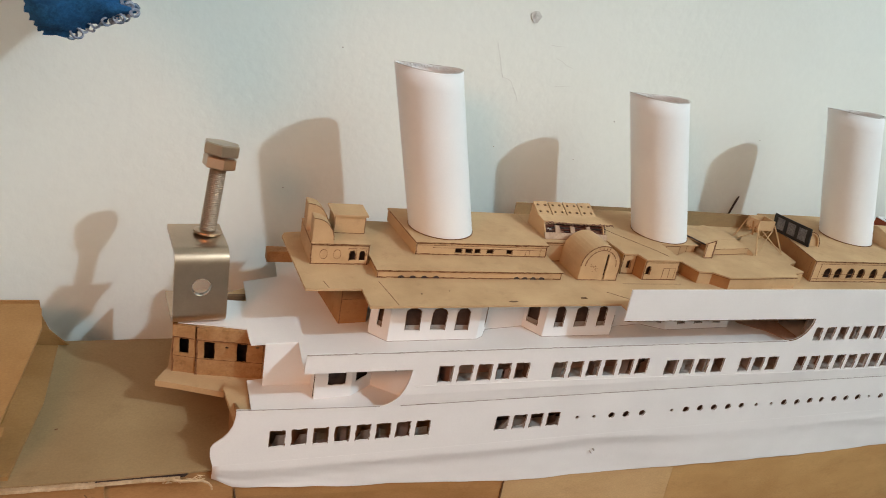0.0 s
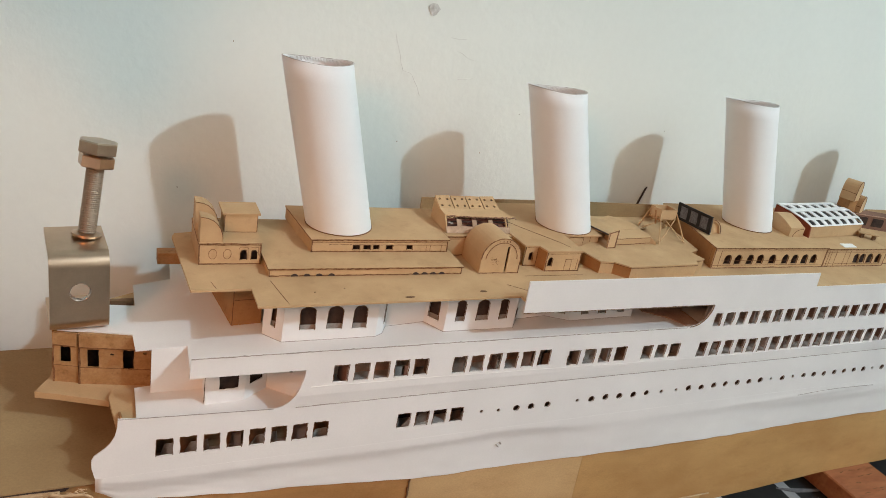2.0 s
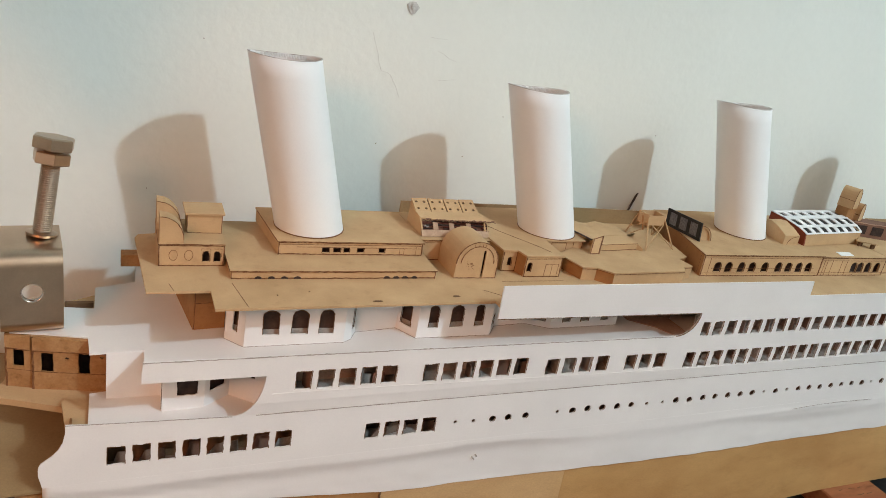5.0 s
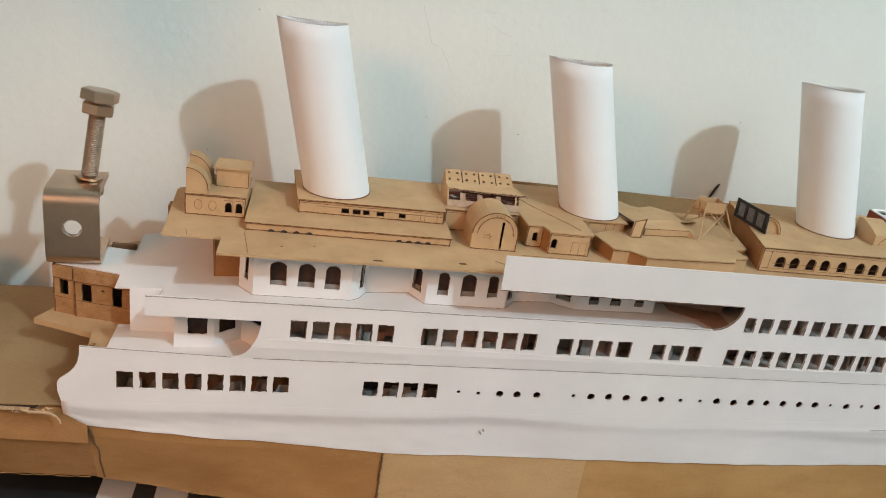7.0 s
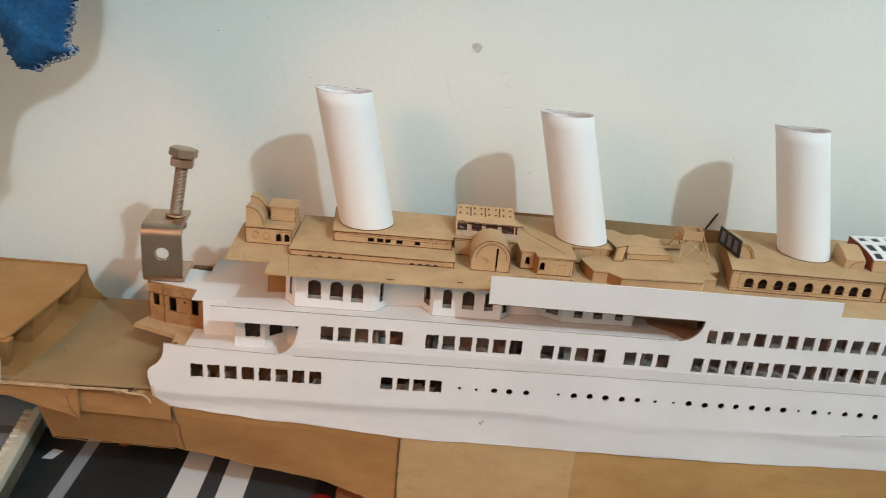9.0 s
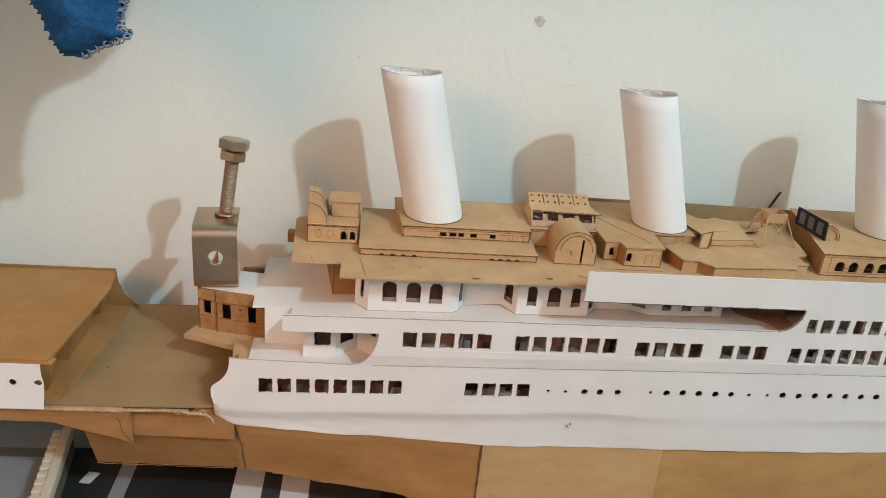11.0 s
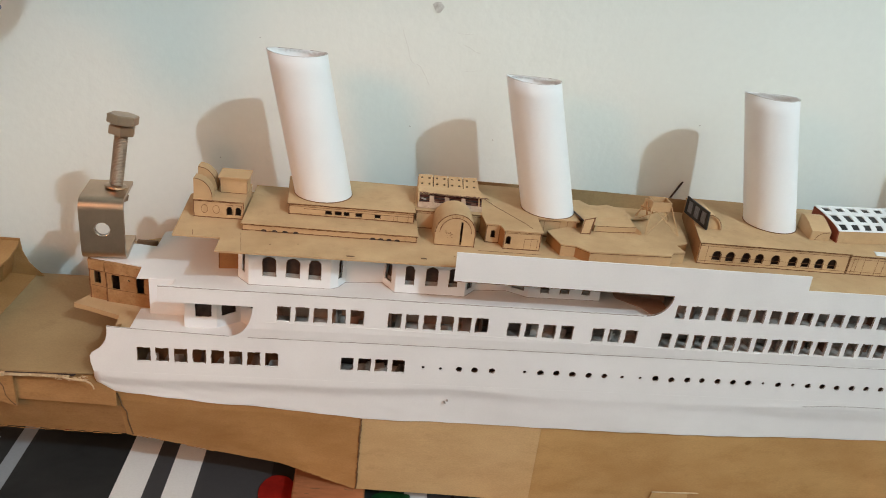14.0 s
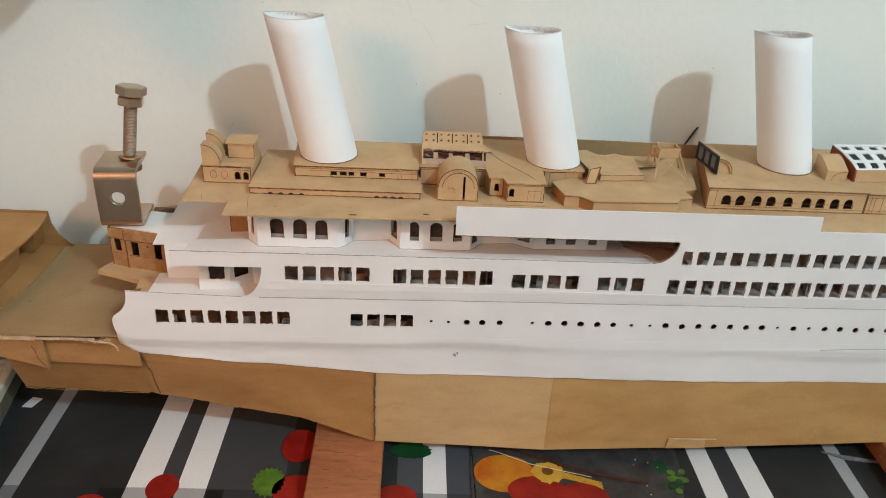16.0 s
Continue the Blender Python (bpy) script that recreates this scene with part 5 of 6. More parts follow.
def funnel(base, top, r, label):
    """A rolled paper tube, raked, with an uneven open rim."""
    f = new("funnel")
    f.parent, f.matrix_parent_inverse = ship, ship.matrix_world.inverted()
    f["label"] = label
    b, t = Vector(base), Vector(top)
    bm = bmesh.new()
    sides, rows = 56, 10
    seed = base[0] * 31
    rings = []
    for inner in (0, 1):
        for k in range(rows + 1):
            s = k / rows
            ring = []
            for i in range(sides):
                a = 2 * math.pi * i / sides
                rr = (r - 0.0006 * inner) * (1 + 0.012 * math.sin(2 * a + seed) * s)
                p = b + (t - b) * s + Vector((rr * math.cos(a), rr * math.sin(a), 0))
                if k == rows:
                    p.z += 0.0007 * math.cos(a * 2) - 0.0018 * math.sin(a) + 0.0006 * noise.noise(Vector((math.cos(a) * 3, math.sin(a) * 3, seed)))
                ring.append(bm.verts.new(p))
            rings.append(ring)
    n = rows + 1
    for k in list(range(rows)) + list(range(n, n + rows)):
        for i in range(sides):
            j = (i + 1) % sides
            q = (rings[k][i], rings[k][j], rings[k + 1][j], rings[k + 1][i])
            bm.faces.new(q if k < n else tuple(reversed(q)))
    for i in range(sides):
        j = (i + 1) % sides
        bm.faces.new((rings[rows][i], rings[rows][j], rings[2 * rows + 1][j], rings[2 * rows + 1][i]))
    part("tube", bm, PAPER, f, smooth=True)
    # thin dark ring paints the contact shade at the funnel's foot
    bm = bmesh.new()
    ring = [(b.x + (r + 0.0004) * math.cos(2 * math.pi * i / 40), b.y + (r + 0.0004) * math.sin(2 * math.pi * i / 40)) for i in range(40)]
    plate(bm, ring, base[2] - 0.0003, base[2] + 0.0003)
    part("base_shade", bm, PENCIL_AND_SHADE, f)
    bm = bmesh.new()
    edge = [t + Vector((r * math.cos(2 * math.pi * i / 56) * (1 + 0.012 * math.sin(4 * math.pi * i / 56 + seed)), r * math.sin(2 * math.pi * i / 56) * (1 + 0.012 * math.sin(4 * math.pi * i / 56 + seed)),
                        0.0007 * math.cos(4 * math.pi * i / 56) - 0.0018 * math.sin(2 * math.pi * i / 56) + 0.0001)) for i in range(56)]
    for a, c in zip(edge, edge[1:] + edge[:1]):
        rod(bm, a, c, 0.00014 + jit(0.00006), 4)
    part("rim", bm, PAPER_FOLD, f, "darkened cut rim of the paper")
    bm = bmesh.new()
    for i in range(56):
        a = math.pi * (0.08 + 0.84 * i / 56)
        p = t + Vector(((r - 0.0010) * math.cos(a), (r - 0.0010) * math.sin(a), -0.0018 * math.sin(a) - 0.0006))
        rod(bm, p, p + Vector((0, -0.0002, -0.0022 + jit(0.0008))), 0.00028, 4)
    tagged(part("glue_tab", bm, PAPER, f, "small snipped tabs inside the rim"), kind="stuff")
    return f


FUNNEL = "white rolled-paper funnel, raked, open at the top"
funnel((0.1625, 0.4830, 0.2336), (0.1380, 0.4880, 0.3392), 0.0222, FUNNEL)
funnel((0.3428, 0.4860, 0.2342), (0.3165, 0.4950, 0.3352), 0.0215, FUNNEL)
funnel((0.5340, 0.4880, 0.2366), (0.5133, 0.5050, 0.3388), 0.0212, FUNNEL)
funnel((0.7720, 0.4900, 0.2366), (0.7510, 0.5060, 0.3388), 0.0212, FUNNEL)


def dotted_skylight():
    s = new("dotted_skylight")
    s.parent, s.matrix_parent_inverse = ship, ship.matrix_world.inverted()
    s["label"] = "card skylight with four dotted hatches over dark louvres"
    prof = [(0.4676, 0.2334), (0.4752, 0.2432), (0.4855, 0.2440), (0.4975, 0.2484), (0.4985, 0.2334)]
    for x0, x1 in ((0.2362, 0.2372), (0.2838, 0.2848)):
        bm = bmesh.new()
        sheet(bm, [prof], lambda u, v, d: (x0 if d == 0 else x1, u, v), 1)
        part("end_wall", bm, CARD, s)
    # sloping louvred front; v runs from the foot to the eave
    nrm = Vector((0, -0.79, 0.61))
    slope = lambda u, v, d: Vector((u, 0.4676 + 0.0076 * v, 0.2336 + 0.0096 * v)) - nrm * d
    bm = bmesh.new()
    sheet(bm, [[(0.2362, 0), (0.2868, 0), (0.2868, 0.36), (0.2720, 0.40), (0.2600, 0.37), (0.2480, 0.41), (0.2362, 0.38)]], slope, 0.0008)
    part("sill", bm, CARD_SILL, s, "pinkish card sill below the louvres")
    bm = bmesh.new()
    stroke(bm, [(0.2362, 0.39), (0.2480, 0.42), (0.2600, 0.38), (0.2720, 0.41), (0.2868, 0.37)], slope, 0.0009)
    part("pencil_and_shade_line", bm, CARD_RED, s)
    bm = bmesh.new()
    sheet(bm, [[(0.2366, 0.05), (0.2862, 0.05), (0.2862, 0.97), (0.2366, 0.97)]], lambda u, v, d: slope(u, v, d + 0.0032), 0.0004)
    part("louvre_back", bm, CARD_RUSSET, s, "dark board behind the louvres")
    for k in range(6):
        pts = [slope(0.2364 + 0.0502 * i / 12, 0.42 + 0.10 * k + jit(0.030), 0.0008 + random.random() * 0.0014) for i in range(13)]
        bm = bmesh.new()
        for a, b in zip(pts, pts[1:]):
            if random.random() < 0.88:
                rod(bm, a, b, random.uniform(0.0004, 0.0007), 5)
        part("louvre", bm, INK_AND_SHADE if k % 2 else LOUVRE, s, "thin dark red-brown strand")
    for k, u in enumerate((0.2452, 0.2572, 0.2702)):
        bm = bmesh.new()
        sheet(bm, [[(u, 0.40 + jit(0.03)), (u + 0.0038, 0.40), (u + 0.0036 + jit(0.0004), 0.82 + jit(0.05)), (u - 0.0001, 0.84 + jit(0.05))]], lambda uu, v, d: slope(uu, v, d + 0.0002), 0.0007)
        part("post", bm, CARD_SILL, s, "pale pinkish card post")
    # pale patches painted in for highlights in two louvre cells
    for u, v in ((0.2388, 0.60), (0.2405, 0.56)):
        bm = bmesh.new()
        sheet(bm, [[(u, v), (u + 0.0020, v + 0.02), (u + 0.0016, v + 0.10), (u + 0.0002, v + 0.09)]], lambda uu, vv, d: slope(uu, vv, d + 0.0012), 0.0003)
        part("cell_highlight", bm, LEDGE, s, "pale patch drawing a highlight between the louvres")
    bm = bmesh.new()
    lip = [(0.2362, 0.0004), (0.2420, 0.0001), (0.2452, -0.0014), (0.2520, -0.0010), (0.2552, -0.0020), (0.2640, -0.0016), (0.2700, -0.0026), (0.2790, -0.0018), (0.2868, -0.0030), (0.2915, -0.0012), (0.2880, 0.0006), (0.2850, 0.0105), (0.2360, 0.0105)]
    sheet(bm, [lip], lambda u, v, d: (u, 0.4750 + v, 0.2442 + v * 0.08 - d), 0.0009)
    ev = part("eave", bm, CARD, s, "ragged card eave")
    bm = bmesh.new()
    for k in range(64):
        u = 0.2372 + 0.0530 * k / 64 + jit(0.0008)
        y = 0.4738 - 0.0018 * min(1, max(0, (u - 0.2420) / 0.02)) + jit(0.0005)
        rod(bm, (u, y, 0.2436 + jit(0.0005)), (u + 0.0012 + jit(0.0014), y + jit(0.0008), 0.2434 + jit(0.0010)), random.uniform(0.0002, 0.00042), 4)
    tagged(part("torn_fibres", bm, CARD_RUSSET, ev, "dark torn fibres"), kind="stuff")
    tilt = Vector((0, -0.40, 0.917))
    for k in range(4):
        x = 0.2366 + 0.01205 * k
        up = lambda u, v, d: Vector((u, 0.4855 + 0.0130 * v, 0.2446 + 0.0056 * v)) - tilt * d
        holes = []
        for a in (-1, 1):
            for b in (-1, 1):
                cu, cv = x + 0.0056 + 0.0029 * a, 0.5 + 0.24 * b
                holes.append([(cu + 0.0011 * math.cos(q) * (1 + jit(0.15)), cv + 0.080 * math.sin(q) * (1 + jit(0.15))) for q in [2 * math.pi * i / 9 for i in range(9)]])
        bm = bmesh.new()
        sheet(bm, [[(x, 0), (x + 0.0112, 0), (x + 0.0112, 1 + jit(0.03)), (x, 1 + jit(0.03))]] + holes, up, 0.0008)
        part("hatch", bm, CARD, s, "tan card hatch with four round holes")
    # near-black board draws the shade inside the hatch holes
    bm = bmesh.new()
    sheet(bm, [[(0.2372, 0.0), (0.2838, 0.0), (0.2838, 1.0), (0.2372, 1.0)]], lambda u, v, d: Vector((u, 0.4862 + 0.0126 * v, 0.2430 + 0.0056 * v)) - tilt * d, 0.0004)
    part("under_shade_board", bm, INK_AND_SHADE, s)


dotted_skylight()


def lookout_table():
    t = new("lookout_stand")
    t.parent, t.matrix_parent_inverse = ship, ship.matrix_world.inverted()
    t["label"] = "little open card box on crossed stick legs"
    x0, x1, y0, y1, z0, z1 = 0.4250, 0.4408, 0.4750, 0.4885, 0.2446, 0.2516
    for b in ((x0, x1, y0, y0 + 0.0008), (x0, x1, y1 - 0.0008, y1), (x0, x0 + 0.0008, y0 + 0.0008, y1 - 0.0008), (x1 - 0.0008, x1, y0 + 0.0008, y1 - 0.0008)):
        bm = bmesh.new()
        block(bm, *b, z0, z1)
        part("box_wall", bm, CARD, t)
    bm = bmesh.new()
    block(bm, x0, x1, y0, y1, z0 - 0.0008, z0)
    part("box_floor", bm, CARD, t)
    feet = ((0.4195, 0.4620), (0.4482, 0.4655), (0.4180, 0.4920), (0.4500, 0.4960))
    tops = ((x0, y0), (x1, y0), (x0, y1), (x1, y1))
    for (fx, fy), (tx, ty) in zip(feet, tops):
        bm = bmesh.new()
        rod(bm, (fx, fy, 0.2276), (tx, ty, z1 - 0.003), 0.00055, 6)
        part("leg", bm, CARD, t)
    for a, b in (((0.4200, 0.4625, 0.2280), (x1, y0, z0)), ((0.4478, 0.4655, 0.2280), (x0 + 0.004, y0, z0)), ((0.4182, 0.4920, 0.2282), (x0 + 0.006, y0, z0 - 0.0005)), ((0.4500, 0.4955, 0.2280), (x1 - 0.002, y0, z0))):
        bm = bmesh.new()
        rod(bm, a, b, 0.00042, 6)
        part("brace", bm, CARD, t)
    # lashed stick ends and a side flap at one corner
    for a, b in (((0.4170, 0.4790, 0.2462), (0.4262, 0.4740, 0.2430)), ((0.4175, 0.4760, 0.2440), (0.4258, 0.4765, 0.2466)), ((0.4205, 0.4770, 0.2510), (0.4222, 0.4752, 0.2400))):
        bm = bmesh.new()
        rod(bm, a, b, 0.0007, 6)
        part("stick_end", bm, CARD_RUST_AND_SHADE, t, "stub of stick lashed at the corner")
    bm = bmesh.new()
    plate(bm, [(0.4195, 0.4800), (0.4245, 0.4752), (0.4250, 0.4757), (0.4200, 0.4806)], 0.2455, 0.2525)
    part("flap", bm, CARD, t)


lookout_table()


def long_house():
    ar = [0.4700, 0.4812, 0.4940, 0.5050, 0.5184, 0.5330, 0.5440, 0.5552, 0.5660]
    # its side walls too have warm shade in their colour
    house("long_house", 0.4550, 0.5790, 0.4372, 0.535, BOAT, 0.2352, [arch(c - 0.0034, c + 0.0034, 0.2214, 0.2298, 0.0003) for c in ar], "long tan card deck house with a row of arched windows", left=0.4790, side_mat=CARD_RUST_AND_SHADE,
              lines=[[(0.455, 0.2332), (0.579, 0.2332)], [(0.4615, BOAT + 0.0012), (0.4615, 0.2330)], [(0.4550, 0.2207), (0.579, 0.2207)], [(0.4640, 0.2246), (0.5720, 0.2248)]])
    ar2 = [0.6190, 0.6270, 0.6365, 0.6475]
    h2 = house("long_house", 0.5798, 0.6560, 0.4378, 0.535, BOAT, 0.2340, [arch(c - 0.0033, c + 0.0033, 0.2210, 0.2300, 0.0003) for c in ar2], "tan card deck house with drawn panels and arched windows",
               lines=[[(0.5798, 0.2315), (0.656, 0.2315)], [(0.5835, BOAT), (0.5835, 0.2325)], [(0.5865, BOAT), (0.5865, 0.2325)], [(0.5925, BOAT), (0.5925, 0.2325)], [(0.6035, BOAT), (0.6035, 0.2325)], [(0.6095, BOAT), (0.6095, 0.2325)], [(0.5798, 0.2207), (0.656, 0.2207)]])
    bm = bmesh.new()
    plate(bm, [(0.6020, 0.4395), (0.6170, 0.4395), (0.6195, 0.4470), (0.6045, 0.4475)], 0.2351, 0.2355)
    part("paper_patch", bm, PAPER, h2, "white paper patch on the roof")
    house("aft_house", 0.6600, 0.7400, 0.4420, 0.535, BOAT, 0.2335, [rect(c, c + 0.0055, 0.2235, 0.2300, 0.0003) for c in (0.6660, 0.6745, 0.6830, 0.70, 0.71)], "tan card deck house near the stern",
               lines=[[(0.66, 0.2318), (0.74, 0.2318)]])
    house("aft_house", 0.7450, 1.04, 0.4460, 0.535, BOAT, 0.2352, [arch(0.76 + 0.02 * k, 0.768 + 0.02 * k, 0.2216, 0.2300, 0.0003) for k in range(12)], "long tan card deck house at the stern")


long_house()


def dark_panel():
    p = new("dark_window_panel")
    p.parent, p.matrix_parent_inverse = ship, ship.matrix_world.inverted()
    p["label"] = "black framed panel with three grey hatched panes"
    tl, tr, bl, br = Vector((0.4640, 0.5010, 0.2500)), Vector((0.4675, 0.4635, 0.2512)), Vector((0.4630, 0.4985, 0.2364)), Vector((0.4675, 0.4615, 0.2366))
    nrm = Vector((-1, -0.08, 0.12)).normalized()

    def place(u, v, d):
        return (bl + (br - bl) * u) * (1 - v) + (tl + (tr - tl) * u) * v - nrm * d
    panes = [rect(0.08 + 0.30 * k, 0.30 + 0.30 * k, 0.16, 0.84, 0.004) for k in range(3)]
    bm = bmesh.new()
    sheet(bm, [[(0, 0), (1, 0), (1, 1), (0, 1)]] + panes, place, 0.0014)
    part("frame", bm, BLACK, p)
    for lp in panes:
        bm = bmesh.new()
        sheet(bm, [lp], lambda u, v, d: place(u, v, d + 0.0006), 0.0006)
        part("pane", bm, PANE_GREY, p, "grey hatched pane")
    # bent card prop behind it
    bm = bmesh.new()
    arc = [(0.4690 + 0.0125 * math.sin(a), 0.2362 + 0.0125 * math.cos(a)) for a in [math.radians(d) for d in range(0, 91, 10)]]
    sheet(bm, [[(0.4690, 0.2362)] + arc], lambda u, v, d: (u, 0.4655 + d, v), 0.0270)
    part("prop", bm, CARD, p, "quarter-round card prop")
    bm = bmesh.new()
    inner = [(0.4690 + 0.0113 * math.sin(a), 0.2362 + 0.0113 * math.cos(a)) for a in [math.radians(d) for d in range(0, 91, 10)]]
    sheet(bm, [arc + inner[::-1]], lambda u, v, d: (u, 0.4640 + d, v), 0.0014)
    part("rim", bm, CARD, p)
    bm = bmesh.new()
    stroke(bm, arc, lambda u, v, d: (u, 0.4640 + d, v), 0.0006)
    part("pencil_and_shade_line", bm, PENCIL_AND_SHADE, p)


dark_panel()


def vault_house():
    g = new("vaulted_skylight")
    g.parent, g.matrix_parent_inverse = ship, ship.matrix_world.inverted()
    g["label"] = "card house with a vaulted white roof of small dark panes"
    x0, x1, z0, back = 0.5770, 0.6535, 0.2353, 0.0088
    bm = bmesh.new()
    plate(bm, [(x0, 0.4592), (x1, 0.4592 + back), (x1, 0.4604 + back), (x0, 0.4604)], z0, 0.2460)
    part("front_wall", bm, CARD, g)
    # vault: a quarter arc from the eave up and back
    yc, zc, ry, rz = 0.5050, 0.2445, 0.0475, 0.0070
    a0, a1 = math.radians(168), math.radians(95)

    def vault(u, v, d):
        a = a0 + (a1 - a0) * v
        return (x0 + (x1 - x0) * u + 0.012 * u * v, yc + back * u + (ry - d) * math.cos(a), zc + (rz - d) * math.sin(a))
    bm = bmesh.new()
    prof = [(0.4575, z0), (0.5010, z0), (0.5010, zc + rz - 0.0006)] + [(yc + (ry - 0.0006) * math.cos(a0 + (a1 - a0) * k / 8), zc + (rz - 0.0006) * math.sin(a0 + (a1 - a0) * k / 8)) for k in range(8, -1, -1)]
    for a, b, off, mat, lab in ((x0 - 0.0004, x0 + 0.0008, 0.0, CARD_RED, "red-brown card end wall"), (x1 - 0.0020, x1 - 0.0008, back, CARD, "tan card end wall")):
        bm = bmesh.new()
        sheet(bm, [prof], lambda u, v, d: (a if d == 0 else b, u + off, v), 1)
        part("end_wall", bm, mat, g, lab)
    cols, bands = 7, ((0.09, 0.34), (0.45, 0.68), (0.80, 0.94))
    for i in range(cols):
        for j in range(len(bands)):
            bm = bmesh.new()
            u0, u1 = i / cols + 0.040, (i + 1) / cols - 0.022
            v0, v1 = bands[j]
            sheet(bm, [rect(u0, u1, v0, v1, 0.004)], lambda u, v, d: vault(u, v, 0.0009 + d), 0.0004)
            part("pane", bm, BLACK, g, "dark pane")
    bm = bmesh.new()
    # white glazing bars
    for i in range(cols + 1):
        c = i / cols
        lo, hi = max(0, c - 0.022), min(1, c + 0.040)
        for k in range(12):
            sheet(bm, [[(lo, k / 12), (hi, k / 12), (hi, (k + 1) / 12), (lo, (k + 1) / 12)]], vault, 0.0008)
    for lo, hi in ((0, 0.09), (0.34, 0.45), (0.68, 0.80), (0.94, 1)):
        sheet(bm, [[(0, lo), (1, lo), (1, hi), (0, hi)]], lambda u, v, d: vault(u, v, d - 0.0002), 0.0010)
    part("glazing_grid", bm, PAPER, g, "white paper glazing bars")
    # folded card piece beside the funnel
    bm = bmesh.new()
    prof = [(0.4600, 0.2362), (0.4860, 0.2362), (0.4860, 0.2490), (0.4800, 0.2500), (0.4700, 0.2478), (0.4600, 0.2440)]
    sheet(bm, [prof], lambda u, v, d: ((0.5580 if d == 0 else 0.5745) - (0.486 - u) * 0.10, u, v), 1)
    part("folded_piece", bm, CARD, g, "folded card piece beside the funnel")
    bm = bmesh.new()
    arc = [(0.5600 + 0.0105 * (1 - math.cos(a)), 0.2362 + 0.0070 * math.sin(a)) for a in [math.radians(d) for d in range(0, 91, 10)]]
    stroke(bm, arc, front_map(0.4600), 0.0006)
    part("pencil_and_shade_line", bm, PENCIL_AND_SHADE, g)


vault_house()


def aft_clutter():
    # drum-shaped ventilators and a long dark box beyond the vaulted skylight
    for x, y, z0, z1, wide, deep, turn in ((0.6660, 0.5000, 0.2592, 0.2778, 0.0140, 0.0125, -70), (0.6780, 0.4960, 0.2470, 0.2640, 0.0070, 0.0100, -70)):
        v = new("cowl_ventilator")
        v.parent, v.matrix_parent_inverse = ship, ship.matrix_world.inverted()
        v["label"] = "tan card cowl ventilator with a rounded top"
        m = pose(x, y, 0, 0, 0, turn)
        hz = z1 - z0
        prof = [(-deep / 2, z0), (deep / 2, z0)] + [(deep / 2 * math.cos(a), z0 + hz * 0.45 + hz * 0.55 * math.sin(a)) for a in [math.radians(d) for d in range(0, 181, 15)]]
        bm = bmesh.new()
        sheet(bm, [prof], lambda u, vv, d: m @ Vector((-wide / 2 if d == 0 else wide / 2, u, vv)), 1)
        part("cowl", bm, CARD, v)
        bm = bmesh.new()
        stroke(bm, prof[1:] + prof[:1], lambda u, vv, d: m @ Vector((wide / 2 - d, u, vv)), 0.0008)
        part("pencil_and_shade_line", bm, PENCIL_AND_SHADE, v)
        bm = bmesh.new()
        stroke(bm, [(-wide / 2, z0 + hz * 0.42), (wide / 2, z0 + hz * 0.40)], lambda u, vv, d: m @ Vector((u, -deep / 2 + d, vv)), 0.0007)
        part("fold_line", bm, PENCIL_AND_SHADE, v)
        bm = bmesh.new()
        block(bm, x - 0.005, x + 0.005, y - wide * 0.45, y + wide * 0.45, 0.2340, z0)
        part("foot", bm, CARD_RUST_AND_SHADE, v)
    bm = bmesh.new()
    plate(bm, [(0.6660, 0.4930), (0.7350, 0.4660), (0.7400, 0.4800), (0.6720, 0.5080)], 0.2345, 0.2480)
    box = part("dark_box", bm, CARD_RUSSET, ship, "long dark brown card box with dark panels")
    n, place = along((0.6660, 0.4930), (0.7350, 0.4660))
    for k in range(4):
        bm = bmesh.new()
        sheet(bm, [rect(0.008 + 0.016 * k, 0.019 + 0.016 * k, 0.2375, 0.2455, 0.0003)], lambda u, v, d: place(u, v, d - 0.0004), 0.0003)
        part("panel", bm, INK_AND_SHADE, box)
    bm = bmesh.new()
    stroke(bm, [(0, 0.2476), (n, 0.2476)], place, 0.0010)
    part("pale_edge", bm, CARD_PINK, box)
    bm = bmesh.new()
    plate(bm, [(0.6460, 0.4630), (0.6620, 0.4540), (0.6660, 0.4590), (0.6500, 0.4680)], 0.2390, 0.2400)
    part("flap", bm, CARD, ship)
    for x, y in ((0.6510, 0.4630), (0.6610, 0.4580)):
        bm = bmesh.new()
        block(bm, x - 0.002, x + 0.002, y - 0.001, y + 0.001, 0.2345, 0.2390)
        part("flap_foot", bm, CARD_DARK, ship)
    # thin dark stick leaning on the wall
    bm = bmesh.new()
    rod(bm, (0.4700, 0.5640, 0.2110), (0.4902, 0.5765, 0.2372), 0.0010, 7)
    part("stick", bm, INK_AND_SHADE, ship, "short dark stick leaning behind the bulwark")


aft_clutter()


